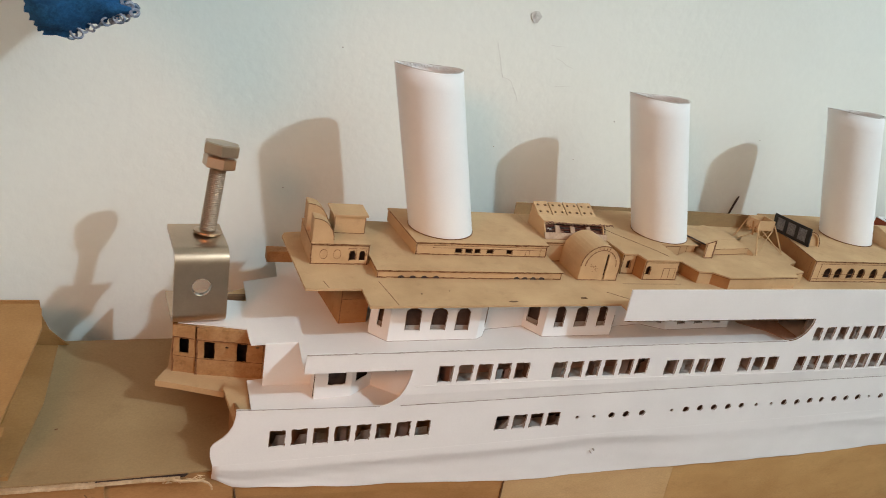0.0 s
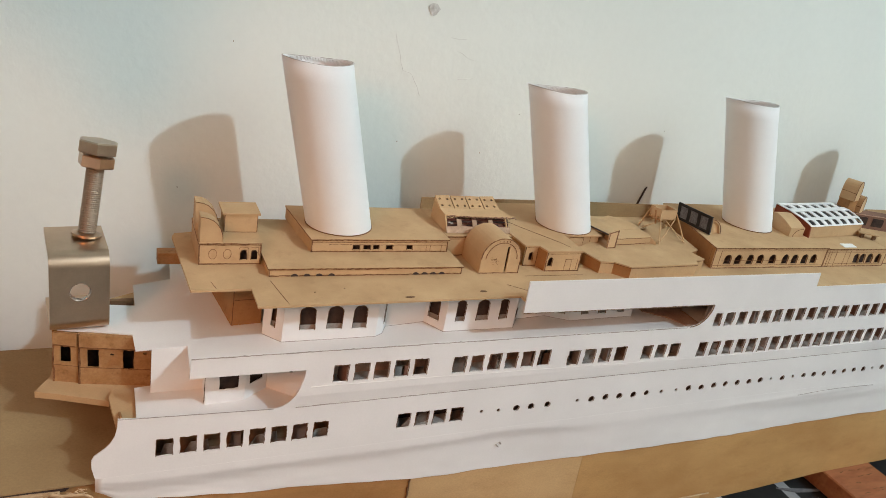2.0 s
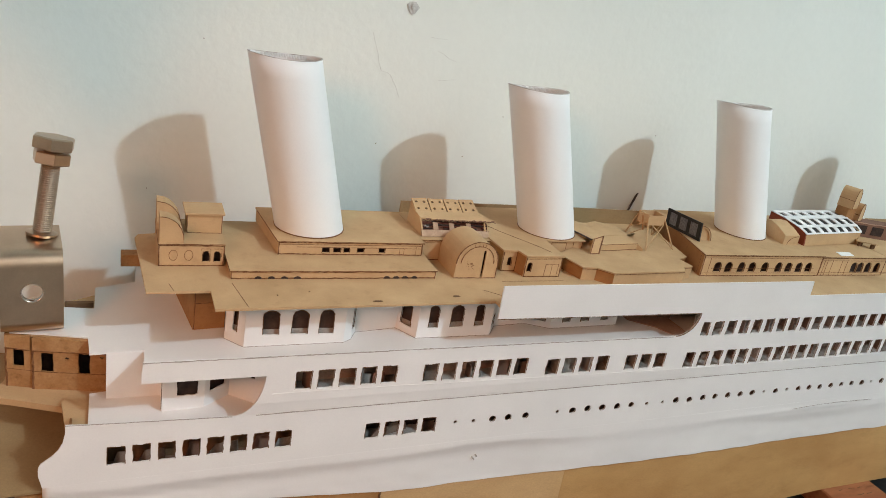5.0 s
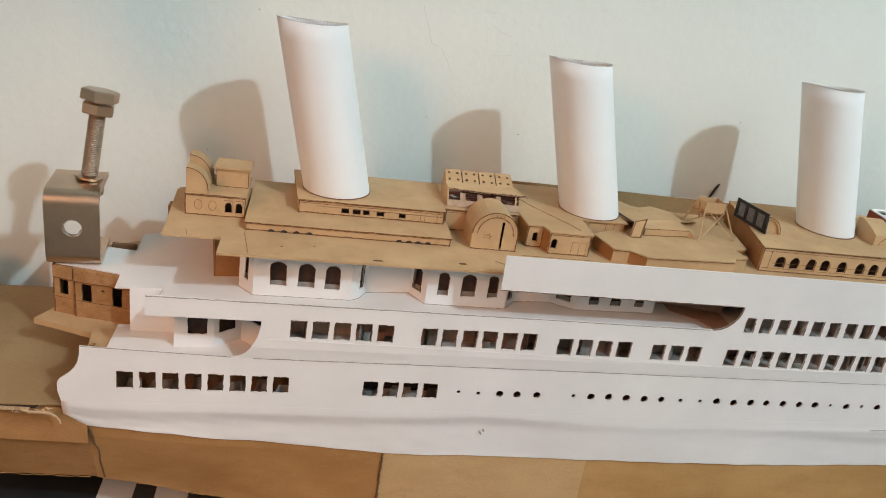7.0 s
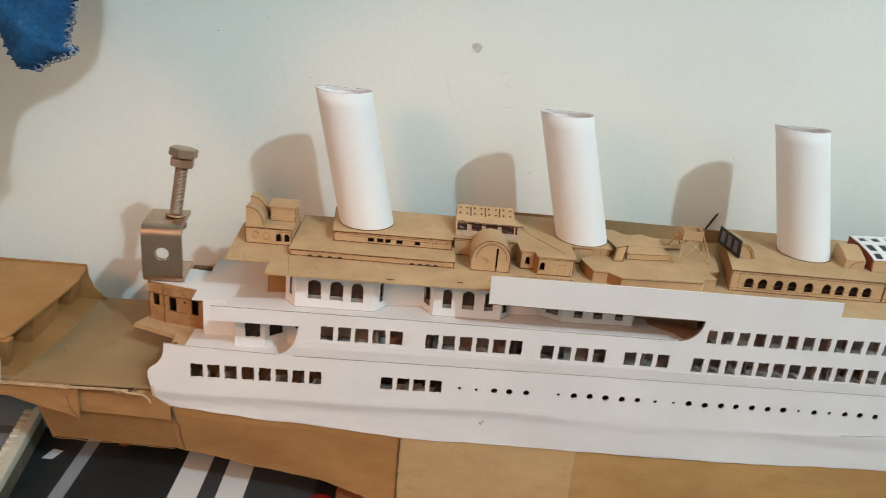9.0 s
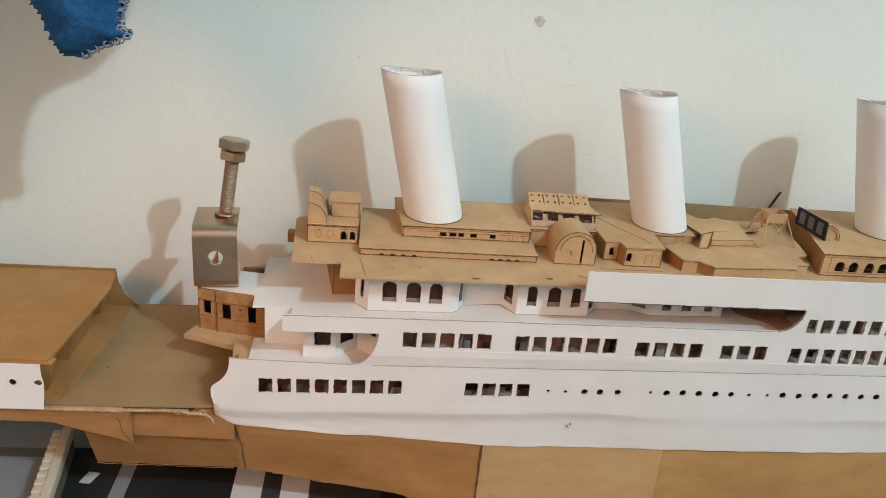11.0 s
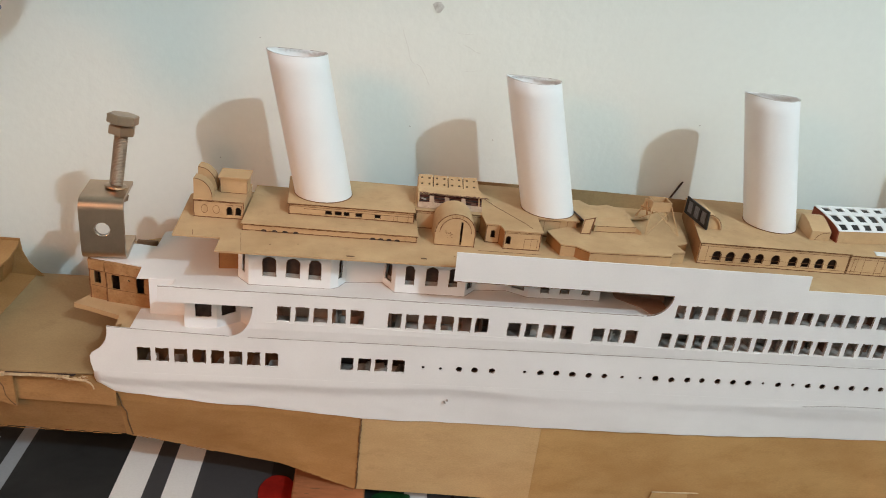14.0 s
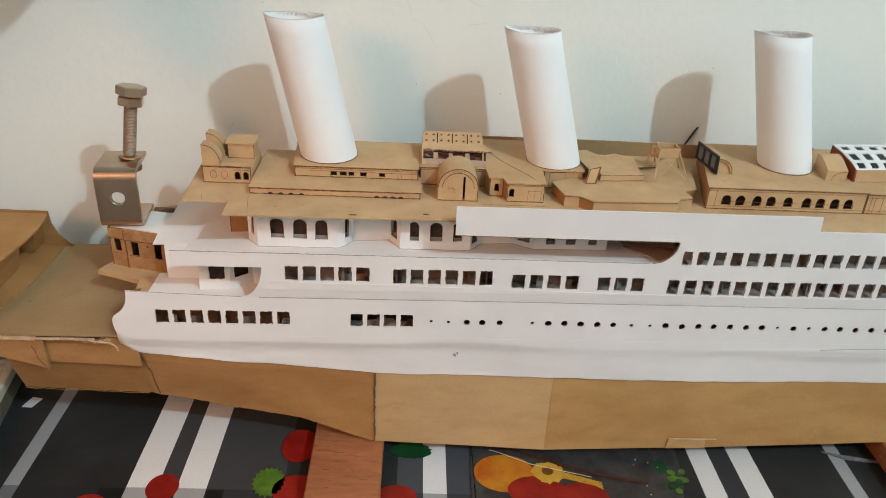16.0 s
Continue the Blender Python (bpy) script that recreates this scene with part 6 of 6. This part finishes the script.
def bow():
    # foredeck
    fz = 0.1195
    bm = bmesh.new()
    plate(bm, [(-0.42, 0.3842), (-0.06, 0.3842), (-0.015, 0.3852), (0.0080, 0.3858), (0.0260, 0.3880), (0.0430, 0.4240), (0.0700, 0.4300), (0.0600, 0.5320), (-0.42, 0.5200)], fz - 0.0012, fz)
    d = part("foredeck", bm, CARD_DECK, ship, "tan cardboard foredeck")
    bm = bmesh.new()
    top = lambda u, v, dd: (u, v, fz - dd)
    stroke(bm, [(-0.0715, 0.4300), (-0.0700, 0.4306)], top, 0.0010)
    part("pencil_and_shade_line", bm, PENCIL_AND_SHADE, d)
    # torn edge with dark slits along the near side
    def strip(x0, x1, upper, lower, y, thick, mat, label, rough):
        """A strip of card along the side between two lines in (x, z), its edges torn by up to rough."""
        bm = bmesh.new()
        n = int((x1 - x0) / 0.0022)
        lo, hi = [], []
        for i in range(n + 1):
            x = x0 + (x1 - x0) * i / n
            hi.append((x, np.interp(x, *zip(*upper)) + rough * 0.5 * noise.noise(Vector((x * 210, 1, y * 90)))))
            lo.append((x, np.interp(x, *zip(*lower)) + rough * noise.noise(Vector((x * 260, 4, y * 70))) + rough * 0.5 * noise.noise(Vector((x * 700, 2, y * 70)))))
        sheet(bm, [lo + list(reversed(hi))], front_map(y), thick)
        part("torn_strip", bm, mat, ship, label)

    strip(-0.30, -0.0469, [(-0.30, 0.1176), (-0.0469, 0.1176)], [(-0.30, 0.1150), (-0.0900, 0.1157), (-0.0469, 0.1155)], 0.3824, 0.0030, CARD_TORN, "pale torn card edge", 0.0006)
    strip(-0.0469, -0.0035, [(-0.0469, 0.1168), (-0.0200, 0.1174), (-0.0035, 0.1172)], [(-0.0469, 0.1160), (-0.0200, 0.1166), (-0.0035, 0.1163)], 0.3826, 0.0024, CARD_TORN, "thin pale torn card edge", 0.0004)
    strip(-0.30, -0.0425, [(-0.30, 0.1168), (-0.0425, 0.1168)], [(-0.30, 0.1065), (-0.0950, 0.1040), (-0.0746, 0.0973), (-0.0522, 0.0916), (-0.0425, 0.0876)], 0.3852, 0.0030, CARD_BOW, "brown card flap under the foredeck", 0.0005)
    strip(-0.0560, 0.0262, [(-0.0560, 0.1166), (0.0040, 0.1160), (0.0262, 0.1140)], [(-0.0560, 0.0925), (-0.0141, 0.0914), (0.0262, 0.0899)], 0.3886, 0.0012, CARD_BOW, "brown card strip under the foredeck", 0.0003)
    # near-black strip stands in for the shade inside the slit
    bm = bmesh.new()
    sheet(bm, [[(-0.30, 0.1176), (-0.0469, 0.1166), (-0.0010, 0.1166), (0.0010, 0.1184), (-0.30, 0.1184)]], front_map(0.3850), 0.0010)
    part("slit", bm, INK_AND_SHADE, ship, "dark strip for the shade in the slit under the corrugated edge")
    bm = bmesh.new()
    for k in range(22):
        x = -0.012 + random.random() * 0.022
        z = 0.1165 + jit(0.0014)
        rod(bm, (x, 0.3830 + jit(0.0006), z), (x + jit(0.004), 0.3826 + jit(0.0008), z + jit(0.0012)), 0.00028, 5)
    curl = [(-0.0080, 0.3830, 0.1172), (-0.0030, 0.3822, 0.1160), (0.0030, 0.3822, 0.1158), (0.0085, 0.3818, 0.1155), (0.0118, 0.3812, 0.1140), (0.0135, 0.3810, 0.1115), (0.0138, 0.3812, 0.1092)]
    for k, (a, b) in enumerate(zip(curl, curl[1:])):
        rod(bm, a, b, 0.0010 - 0.0001 * k, 6)
    tagged(part("torn_fibres", bm, CARD_TORN, ship, "torn paper fibres"), kind="stuff")
    bm = bmesh.new()
    stroke(bm, [(-0.0520, 0.1090), (-0.0495, 0.1040), (-0.0490, 0.0975), (-0.0465, 0.0930), (-0.0430, 0.0890)], front_map(0.3852), 0.0008)
    part("crack", bm, CARD_DARK, ship, "dark crack in the card")
    # forecastle: raised deck, bulkhead with ribs, white side sheet
    ft = 0.1525
    bm = bmesh.new()
    plate(bm, [(-0.42, 0.3850), (-0.0935, 0.3870), (-0.0923, 0.3915), (-0.0893, 0.4222), (-0.0862, 0.4658), (-0.0848, 0.4910), (-0.0880, 0.5146), (-0.0905, 0.5215), (-0.42, 0.5150)], ft - 0.002, ft)
    part("forecastle_deck", bm, CARD_HULL, ship, "brown cardboard forecastle deck")
    bm = bmesh.new()
    block(bm, -0.1240, -0.1220, 0.388, 0.520, fz, ft - 0.002)
    part("bulkhead", bm, CARD_RUST_AND_SHADE, ship, "shaded brown card bulkhead")
    bm = bmesh.new()
    plate(bm, [(-0.1220, 0.388), (-0.0888, 0.3885), (-0.0805, 0.4563), (-0.0800, 0.5220), (-0.1220, 0.520)], fz, lambda x, y: fz + 0.0008 + 0.0036 * min(1.0, max(0.0, (-0.080 - x) / 0.016)))
    part("ledge", bm, CARD_HULL, ship)
    for y0, y1 in ((0.3840, 0.3925), (0.4225, 0.4660), (0.4920, 0.5110)):
        bm = bmesh.new()
        sheet(bm, [[(-0.1220, fz + 0.004), (-0.0985, fz + 0.004), (-0.0895, ft - 0.002), (-0.1220, ft - 0.002)]], lambda u, v, dd: (u, (y0 if dd == 0 else y1) + (ft - v) * 0.36, v), 1)
        part("rib", bm, CARD_HULL, ship, "card rib under the forecastle deck")
    bm = bmesh.new()
    out = [(-0.42, 0.1180), (-0.0965, 0.1180), (-0.0950, 0.1290), (-0.0946, 0.1320), (-0.0942, 0.1380), (-0.0952, 0.1450), (-0.0950, 0.1530), (-0.42, 0.1560)]
    sheet(bm, [out] + [disc(-0.0975 - 0.016 * k, 0.1390, 0.0024, 9, 0.0005) for k in range(6)], front_map(0.3800), 0.0006)
    part("forecastle_side_sheet", bm, PAPER, ship, "white paper forecastle side with portholes")
    # rear side sheet curls up at the wall
    bm = bmesh.new()
    out = [(-0.42, fz), (-0.0735, fz), (-0.0780, 0.1235), (-0.0850, 0.1310), (-0.0895, 0.1420), (-0.0905, ft + 0.001), (-0.42, ft + 0.001)]
    sheet(bm, [out], front_map(0.5235), 0.0012)
    part("far_forecastle_side", bm, CARD_HULL, ship, "brown card forecastle side by the wall")
    # a shelf and a little hut under the fore end of the deck
    bm = bmesh.new()
    plate(bm, [(-0.0180, 0.4408), (-0.0060, 0.4368), (0.0100, 0.4302), (0.0210, 0.4258), (0.0240, 0.4330), (0.0430, 0.4260), (0.0600, 0.5200), (-0.0060, 0.5200), (-0.0105, 0.4560)], 0.1400, 0.1440)
    plate(bm, [(0.0205, 0.4262), (0.0252, 0.3895), (0.0345, 0.3890), (0.0345, 0.4300), (0.0240, 0.4335)], 0.1442, 0.1468)
    part("shelf", bm, CARD, ship, "thick cardboard shelf over the foredeck")
    bm = bmesh.new()
    n, place = along((0.0250, 0.4250), (0.0260, 0.3890))
    sheet(bm, [[(0, fz), (n, fz), (n, 0.1570), (0, 0.1400)]], place, 0.0012)
    part("curved_bulkhead", bm, CARD_RUST_AND_SHADE, ship, "shaded brown card bulkhead by the hull")
    bm = bmesh.new()
    block(bm, 0.0000, 0.0550, 0.4700, 0.5150, fz, 0.1405)
    part("shelf_support", bm, CARD_RUST_AND_SHADE, ship)
    hut = new("fore_hut")
    hut.parent, hut.matrix_parent_inverse = ship, ship.matrix_world.inverted()
    hut["label"] = "brown card hut with dark square windows"
    z0, z1 = 0.1440, 0.1776
    for p, q, wins in (((-0.0088, 0.4510), (0.0045, 0.4470), [rect(0.0042, 0.0098, z0 + 0.0135, z0 + 0.0240, 0.0003)]),
                       ((0.0050, 0.4460), (0.0441, 0.4386), [rect(0.0046, 0.0108, z0 + 0.0115, z0 + 0.0235, 0.0003), rect(0.0240, 0.0300, z0 + 0.0110, z0 + 0.0240, 0.0003), disc(0.0180, z0 + 0.0205, 0.0012, 7, 0.0003), disc(0.0362, z0 + 0.0222, 0.0011, 7, 0.0003)]),
                       ((0.0441, 0.4386), (0.0446, 0.4270), [])):
        n, place = along(p, q)
        bm = bmesh.new()
        sheet(bm, [[(0, z0), (n, z0), (n, z1), (0, z1)]] + wins, place, 0.0012)
        part("front_wall", bm, CARD_HUT, hut)
        bm = bmesh.new()
        stroke(bm, [(0, z0 + 0.0115), (n, z0 + 0.0113)], place, 0.0004)
        stroke(bm, [(0.0004, z0), (0.0004, z1)], place, 0.0014)
        part("pencil_and_shade_line", bm, PENCIL_AND_SHADE, hut)
        if wins:
            bm = bmesh.new()
            sheet(bm, [[(0.0004, z0 + 0.0252), (n - 0.0004, z0 + 0.0250), (n - 0.0002, z1 - 0.0004), (0.0002, z1 - 0.0004)]], lambda u, v, d: place(u, v, d - 0.0009), 0.0008)
            part("lintel", bm, CARD_HUT, hut, "plain card band over the windows")
            bm = bmesh.new()
            stroke(bm, [(0.0004, z0 + 0.0252), (n - 0.0004, z0 + 0.0250)], lambda u, v, d: place(u, v, d - 0.0009), 0.0007)
            part("pencil_and_shade_line", bm, PENCIL_AND_SHADE, hut)
    bm = bmesh.new()
    plate(bm, [(-0.0088, 0.4520), (-0.0076, 0.4520), (-0.0060, 0.5150), (-0.0072, 0.5150)], z0, z1)
    part("side_wall", bm, CARD_RUST_AND_SHADE, hut)
    # near-black sheet added for the shade behind the hut windows
    bm = bmesh.new()
    plate(bm, [(-0.006, 0.462), (0.040, 0.4500), (0.040, 0.4510), (-0.006, 0.463)], z0, z1)
    part("shade_wall", bm, INK_AND_SHADE, hut)
    bm = bmesh.new()
    plate(bm, [(-0.0088, 0.4515), (0.0045, 0.4475), (0.0330, 0.4418), (0.0440, 0.4395), (0.06, 0.43), (0.06, 0.51), (-0.0065, 0.4730)], 0.1770, 0.1776)
    part("roof", bm, CARD, hut)


bow()


# ---------------------------------------------------------------- clamp standing on the deck
def clamp():
    c = thing("steel_clamp", (0.007, 0.46, 0.183), "brushed steel C-shaped clamp with a hole, standing on the paper deck", "clamp")
    m = pose(0.0060, 0.4430, 0.1800, 0, 0, 6)
    w, t, h, dep, r = 0.0306, 0.0030, 0.0488, 0.041, 0.0085
    flat, bend, front = dep - r, math.pi / 2 * r, h - 2 * r
    bm = bmesh.new()
    total = 2 * flat + 2 * bend + front
    c0 = flat + bend + 0.0258 - r
    sheet(bm, [[(-w / 2, 0), (w / 2, 0), (w / 2, total), (-w / 2, total)], disc(0.0002, c0, 0.0057, 28)], lambda u, v, d: (u, v, d), t)
    for s0 in (flat, flat + bend + front):
        for k in range(11):
            bmesh.ops.bisect_plane(bm, geom=bm.verts[:] + bm.edges[:] + bm.faces[:], plane_co=(0, s0 + bend * k / 10, 0), plane_no=(0, 1, 0))

    def fold(u, v, d):
        """A flat strip bent twice into a C: v along it, d inwards."""
        if v <= flat:
            return (u, dep - v, d)
        if v <= flat + bend:
            a = (v - flat) / r
            return (u, r - (r - d) * math.sin(a), r - (r - d) * math.cos(a))
        if v <= flat + bend + front:
            return (u, d, r + v - flat - bend)
        if v <= flat + 2 * bend + front:
            a = (v - flat - bend - front) / r
            return (u, r - (r - d) * math.cos(a), h - r + (r - d) * math.sin(a))
        return (u, r + v - flat - 2 * bend - front, h - d)
    for v in bm.verts:
        v.co = m @ Vector(fold(*v.co))
    br = part("bracket", bm, STEEL, c, "brushed steel C bracket", True)
    br.data.set_sharp_from_angle(angle=radians(35))
    ring = Matrix(m) @ Matrix.Translation((0.0002, 0.0, 0.0258)) @ pose(0, 0, 0, -90, 0, 0)
    bm = bmesh.new()
    sides = 28
    rows = [[bm.verts.new(ring @ Vector((r * math.cos(2 * math.pi * i / sides), r * math.sin(2 * math.pi * i / sides), z))) for i in range(sides)]
            for r, z in ((0.0056, 0.0002), (0.0052, 0.0003), (0.0050, 0.0010), (0.0053, 0.0014), (0.0050, 0.0019), (0.0053, 0.0024), (0.0050, 0.0030), (0.0056, 0.0031))]
    for a, b in zip(rows, rows[1:] + rows[:1]):
        for i in range(sides):
            bm.faces.new((a[i], a[(i + 1) % sides], b[(i + 1) % sides], b[i]))
    part("threaded_hole", bm, STEEL_BRIGHT, c, "bright thread inside the hole", True)
    foot, tip = Vector((0.0080, 0.4690, 0.2200)), Vector((0.0158, 0.4768, 0.2840))
    axis = Matrix.Translation(foot) @ (tip - foot).to_track_quat("Z", "Y").to_matrix().to_4x4()
    ln = (tip - foot).length
    prof = []
    k = 0.0
    while k < ln - 0.008:
        prof += [(0.0044, k), (0.0050, k + 0.0005)]
        k += 0.00115
    bm = bmesh.new()
    revolve(bm, [(0.003, -0.0005)] + prof + [(0.0046, ln - 0.006)], axis, 20)
    bolt = part("bolt", bm, STEEL_THREAD, c, "threaded steel bolt")

    def hexagon(z0, z1, rad, turn):
        bm = bmesh.new()
        revolve(bm, [(rad * 0.93, z0), (rad, z0 + 0.0006), (rad, z1 - 0.0007), (rad * 0.90, z1)], axis @ pose(0, 0, 0, 0, 0, turn), 6)
        return bm
    part("head", hexagon(ln - 0.0070, ln, 0.0112, 12), STEEL, bolt, "hexagonal bolt head")
    part("nut", hexagon(ln - 0.0150, ln - 0.0082, 0.0099, 25), STEEL, bolt, "hexagonal nut")
    bm = bmesh.new()
    revolve(bm, [(0.0052, 0.0090), (0.0080, 0.0092), (0.0082, 0.0106), (0.0052, 0.0114)], axis, 28)
    part("washer", bm, STEEL, bolt, "plain steel washer")
    part("lower_nut", hexagon(-0.0010, 0.0045, 0.0095, 5), STEEL, bolt)


clamp()


# ---------------------------------------------------------------- knitted cloth hanging above the bow
def hanging_knit():
    t = thing("hanging_knit", (-0.06, 0.405, 0.62), "royal blue knitted cloth with a pale scalloped hem hanging from above", "knitted cloth")
    random.seed(5)
    outline = [(0.050, 0.62), (0.057, 0.53), (0.058, 0.508), (0.048, 0.478), (0.030, 0.459), (0.004, 0.4475), (-0.012, 0.435), (-0.024, 0.415), (-0.029, 0.395), (-0.032, 0.383), (-0.0335, 0.376), (-0.036, 0.3685),
               (-0.0300, 0.3658), (-0.0300, 0.3628), (-0.038, 0.3600), (-0.047, 0.3562), (-0.055, 0.3508), (-0.060, 0.3498), (-0.066, 0.3500), (-0.0712, 0.3535), (-0.0735, 0.360), (-0.0775, 0.371), (-0.087, 0.385),
               (-0.10, 0.397), (-0.12, 0.41), (-0.16, 0.43), (-0.20, 0.47), (-0.21, 0.62)]
    ends = np.array(outline)
    step_to = np.roll(ends, -1, axis=0) - ends

    def edge_distance(x, z):
        p = np.array((x, z)) - ends
        k = np.clip((p * step_to).sum(1) / (step_to * step_to).sum(1), 0, 1)
        return float(np.sqrt(((p - k[:, None] * step_to) ** 2).sum(1)).min())

    def surface(x, z, face):
        """The bundle swells from its edge: face -1 is the front, 1 the back; folds run down it, with a fuzzy nap."""
        swell = 0.019 * math.sqrt(min(1.0, edge_distance(x, z) / 0.020))
        fold = 0.35 * math.sin(x * 150 + 4 * noise.noise(Vector((x * 12, 0, z * 9)))) + 0.5 * noise.noise(Vector((x * 70, 2, z * 40)))
        nap = 0.0011 * noise.noise(Vector((x * 420, face, z * 420))) + 0.0007 * noise.noise(Vector((x * 900, face, z * 900)))
        return 0.405 + face * (swell * (0.85 + 0.3 * fold) + 0.0004) + nap

    bm = bmesh.new()
    step = 0.0017
    verts = {}
    for i in range(164):
        for j in range(162):
            x, z = -0.215 + step * i, 0.346 + step * j
            if not within(outline, x + step / 2, z + step / 2):
                continue
            for face in (-1, 1):
                quad = []
                for a, b in ((i, j), (i + 1, j), (i + 1, j + 1), (i, j + 1)):
                    if (a, b, face) not in verts:
                        px, pz = -0.215 + step * a, 0.346 + step * b
                        verts[a, b, face] = bm.verts.new((px + 0.0010 * noise.noise(Vector((px * 300, 1, pz * 300))), surface(px, pz, face), pz + 0.0010 * noise.noise(Vector((px * 300, 9, pz * 300)))))
                    quad.append(verts[a, b, face])
                bm.faces.new(quad if face < 0 else quad[::-1])
    part("knit_sheet", bm, BLUE, t, "royal blue knit", True)

    # scallops of pale yarn along the hem
    hem = [(-0.0560, 0.3508), (-0.0470, 0.3562), (-0.0380, 0.3600), (-0.0300, 0.3640), (-0.0350, 0.3690), (-0.0335, 0.3770), (-0.0310, 0.3860), (-0.0280, 0.3960)]
    bm = bmesh.new()
    for k in range(26):
        f = (len(hem) - 1) * k / 26
        (xa, za), (xb, zb) = hem[int(f)], hem[int(f) + 1]
        c = Vector((xa + (xb - xa) * (f % 1), 0.4035 + jit(0.003), za + (zb - za) * (f % 1) - 0.0004))
        turn = Euler((1.57 + jit(0.5), jit(0.6), jit(0.7))).to_matrix()
        big, small, sides = random.uniform(0.0017, 0.0027), random.uniform(0.0005, 0.0008), 12
        rings = []
        for i in range(sides):
            a = 2 * math.pi * i / sides
            rings.append([bm.verts.new(c + turn @ Vector(((big + small * math.cos(q)) * math.cos(a), (big * 0.8 + small * math.cos(q)) * math.sin(a), small * math.sin(q)))) for q in (0, 1.57, 3.14, 4.71)])
        for a, b in zip(rings, rings[1:] + rings[:1]):
            for q in range(4):
                bm.faces.new((a[q], b[q], b[(q + 1) % 4], a[(q + 1) % 4]))
    tagged(part("scallop", bm, BLUE_PALE, t, "pale blue scalloped hem"), kind="stuff")


hanging_knit()
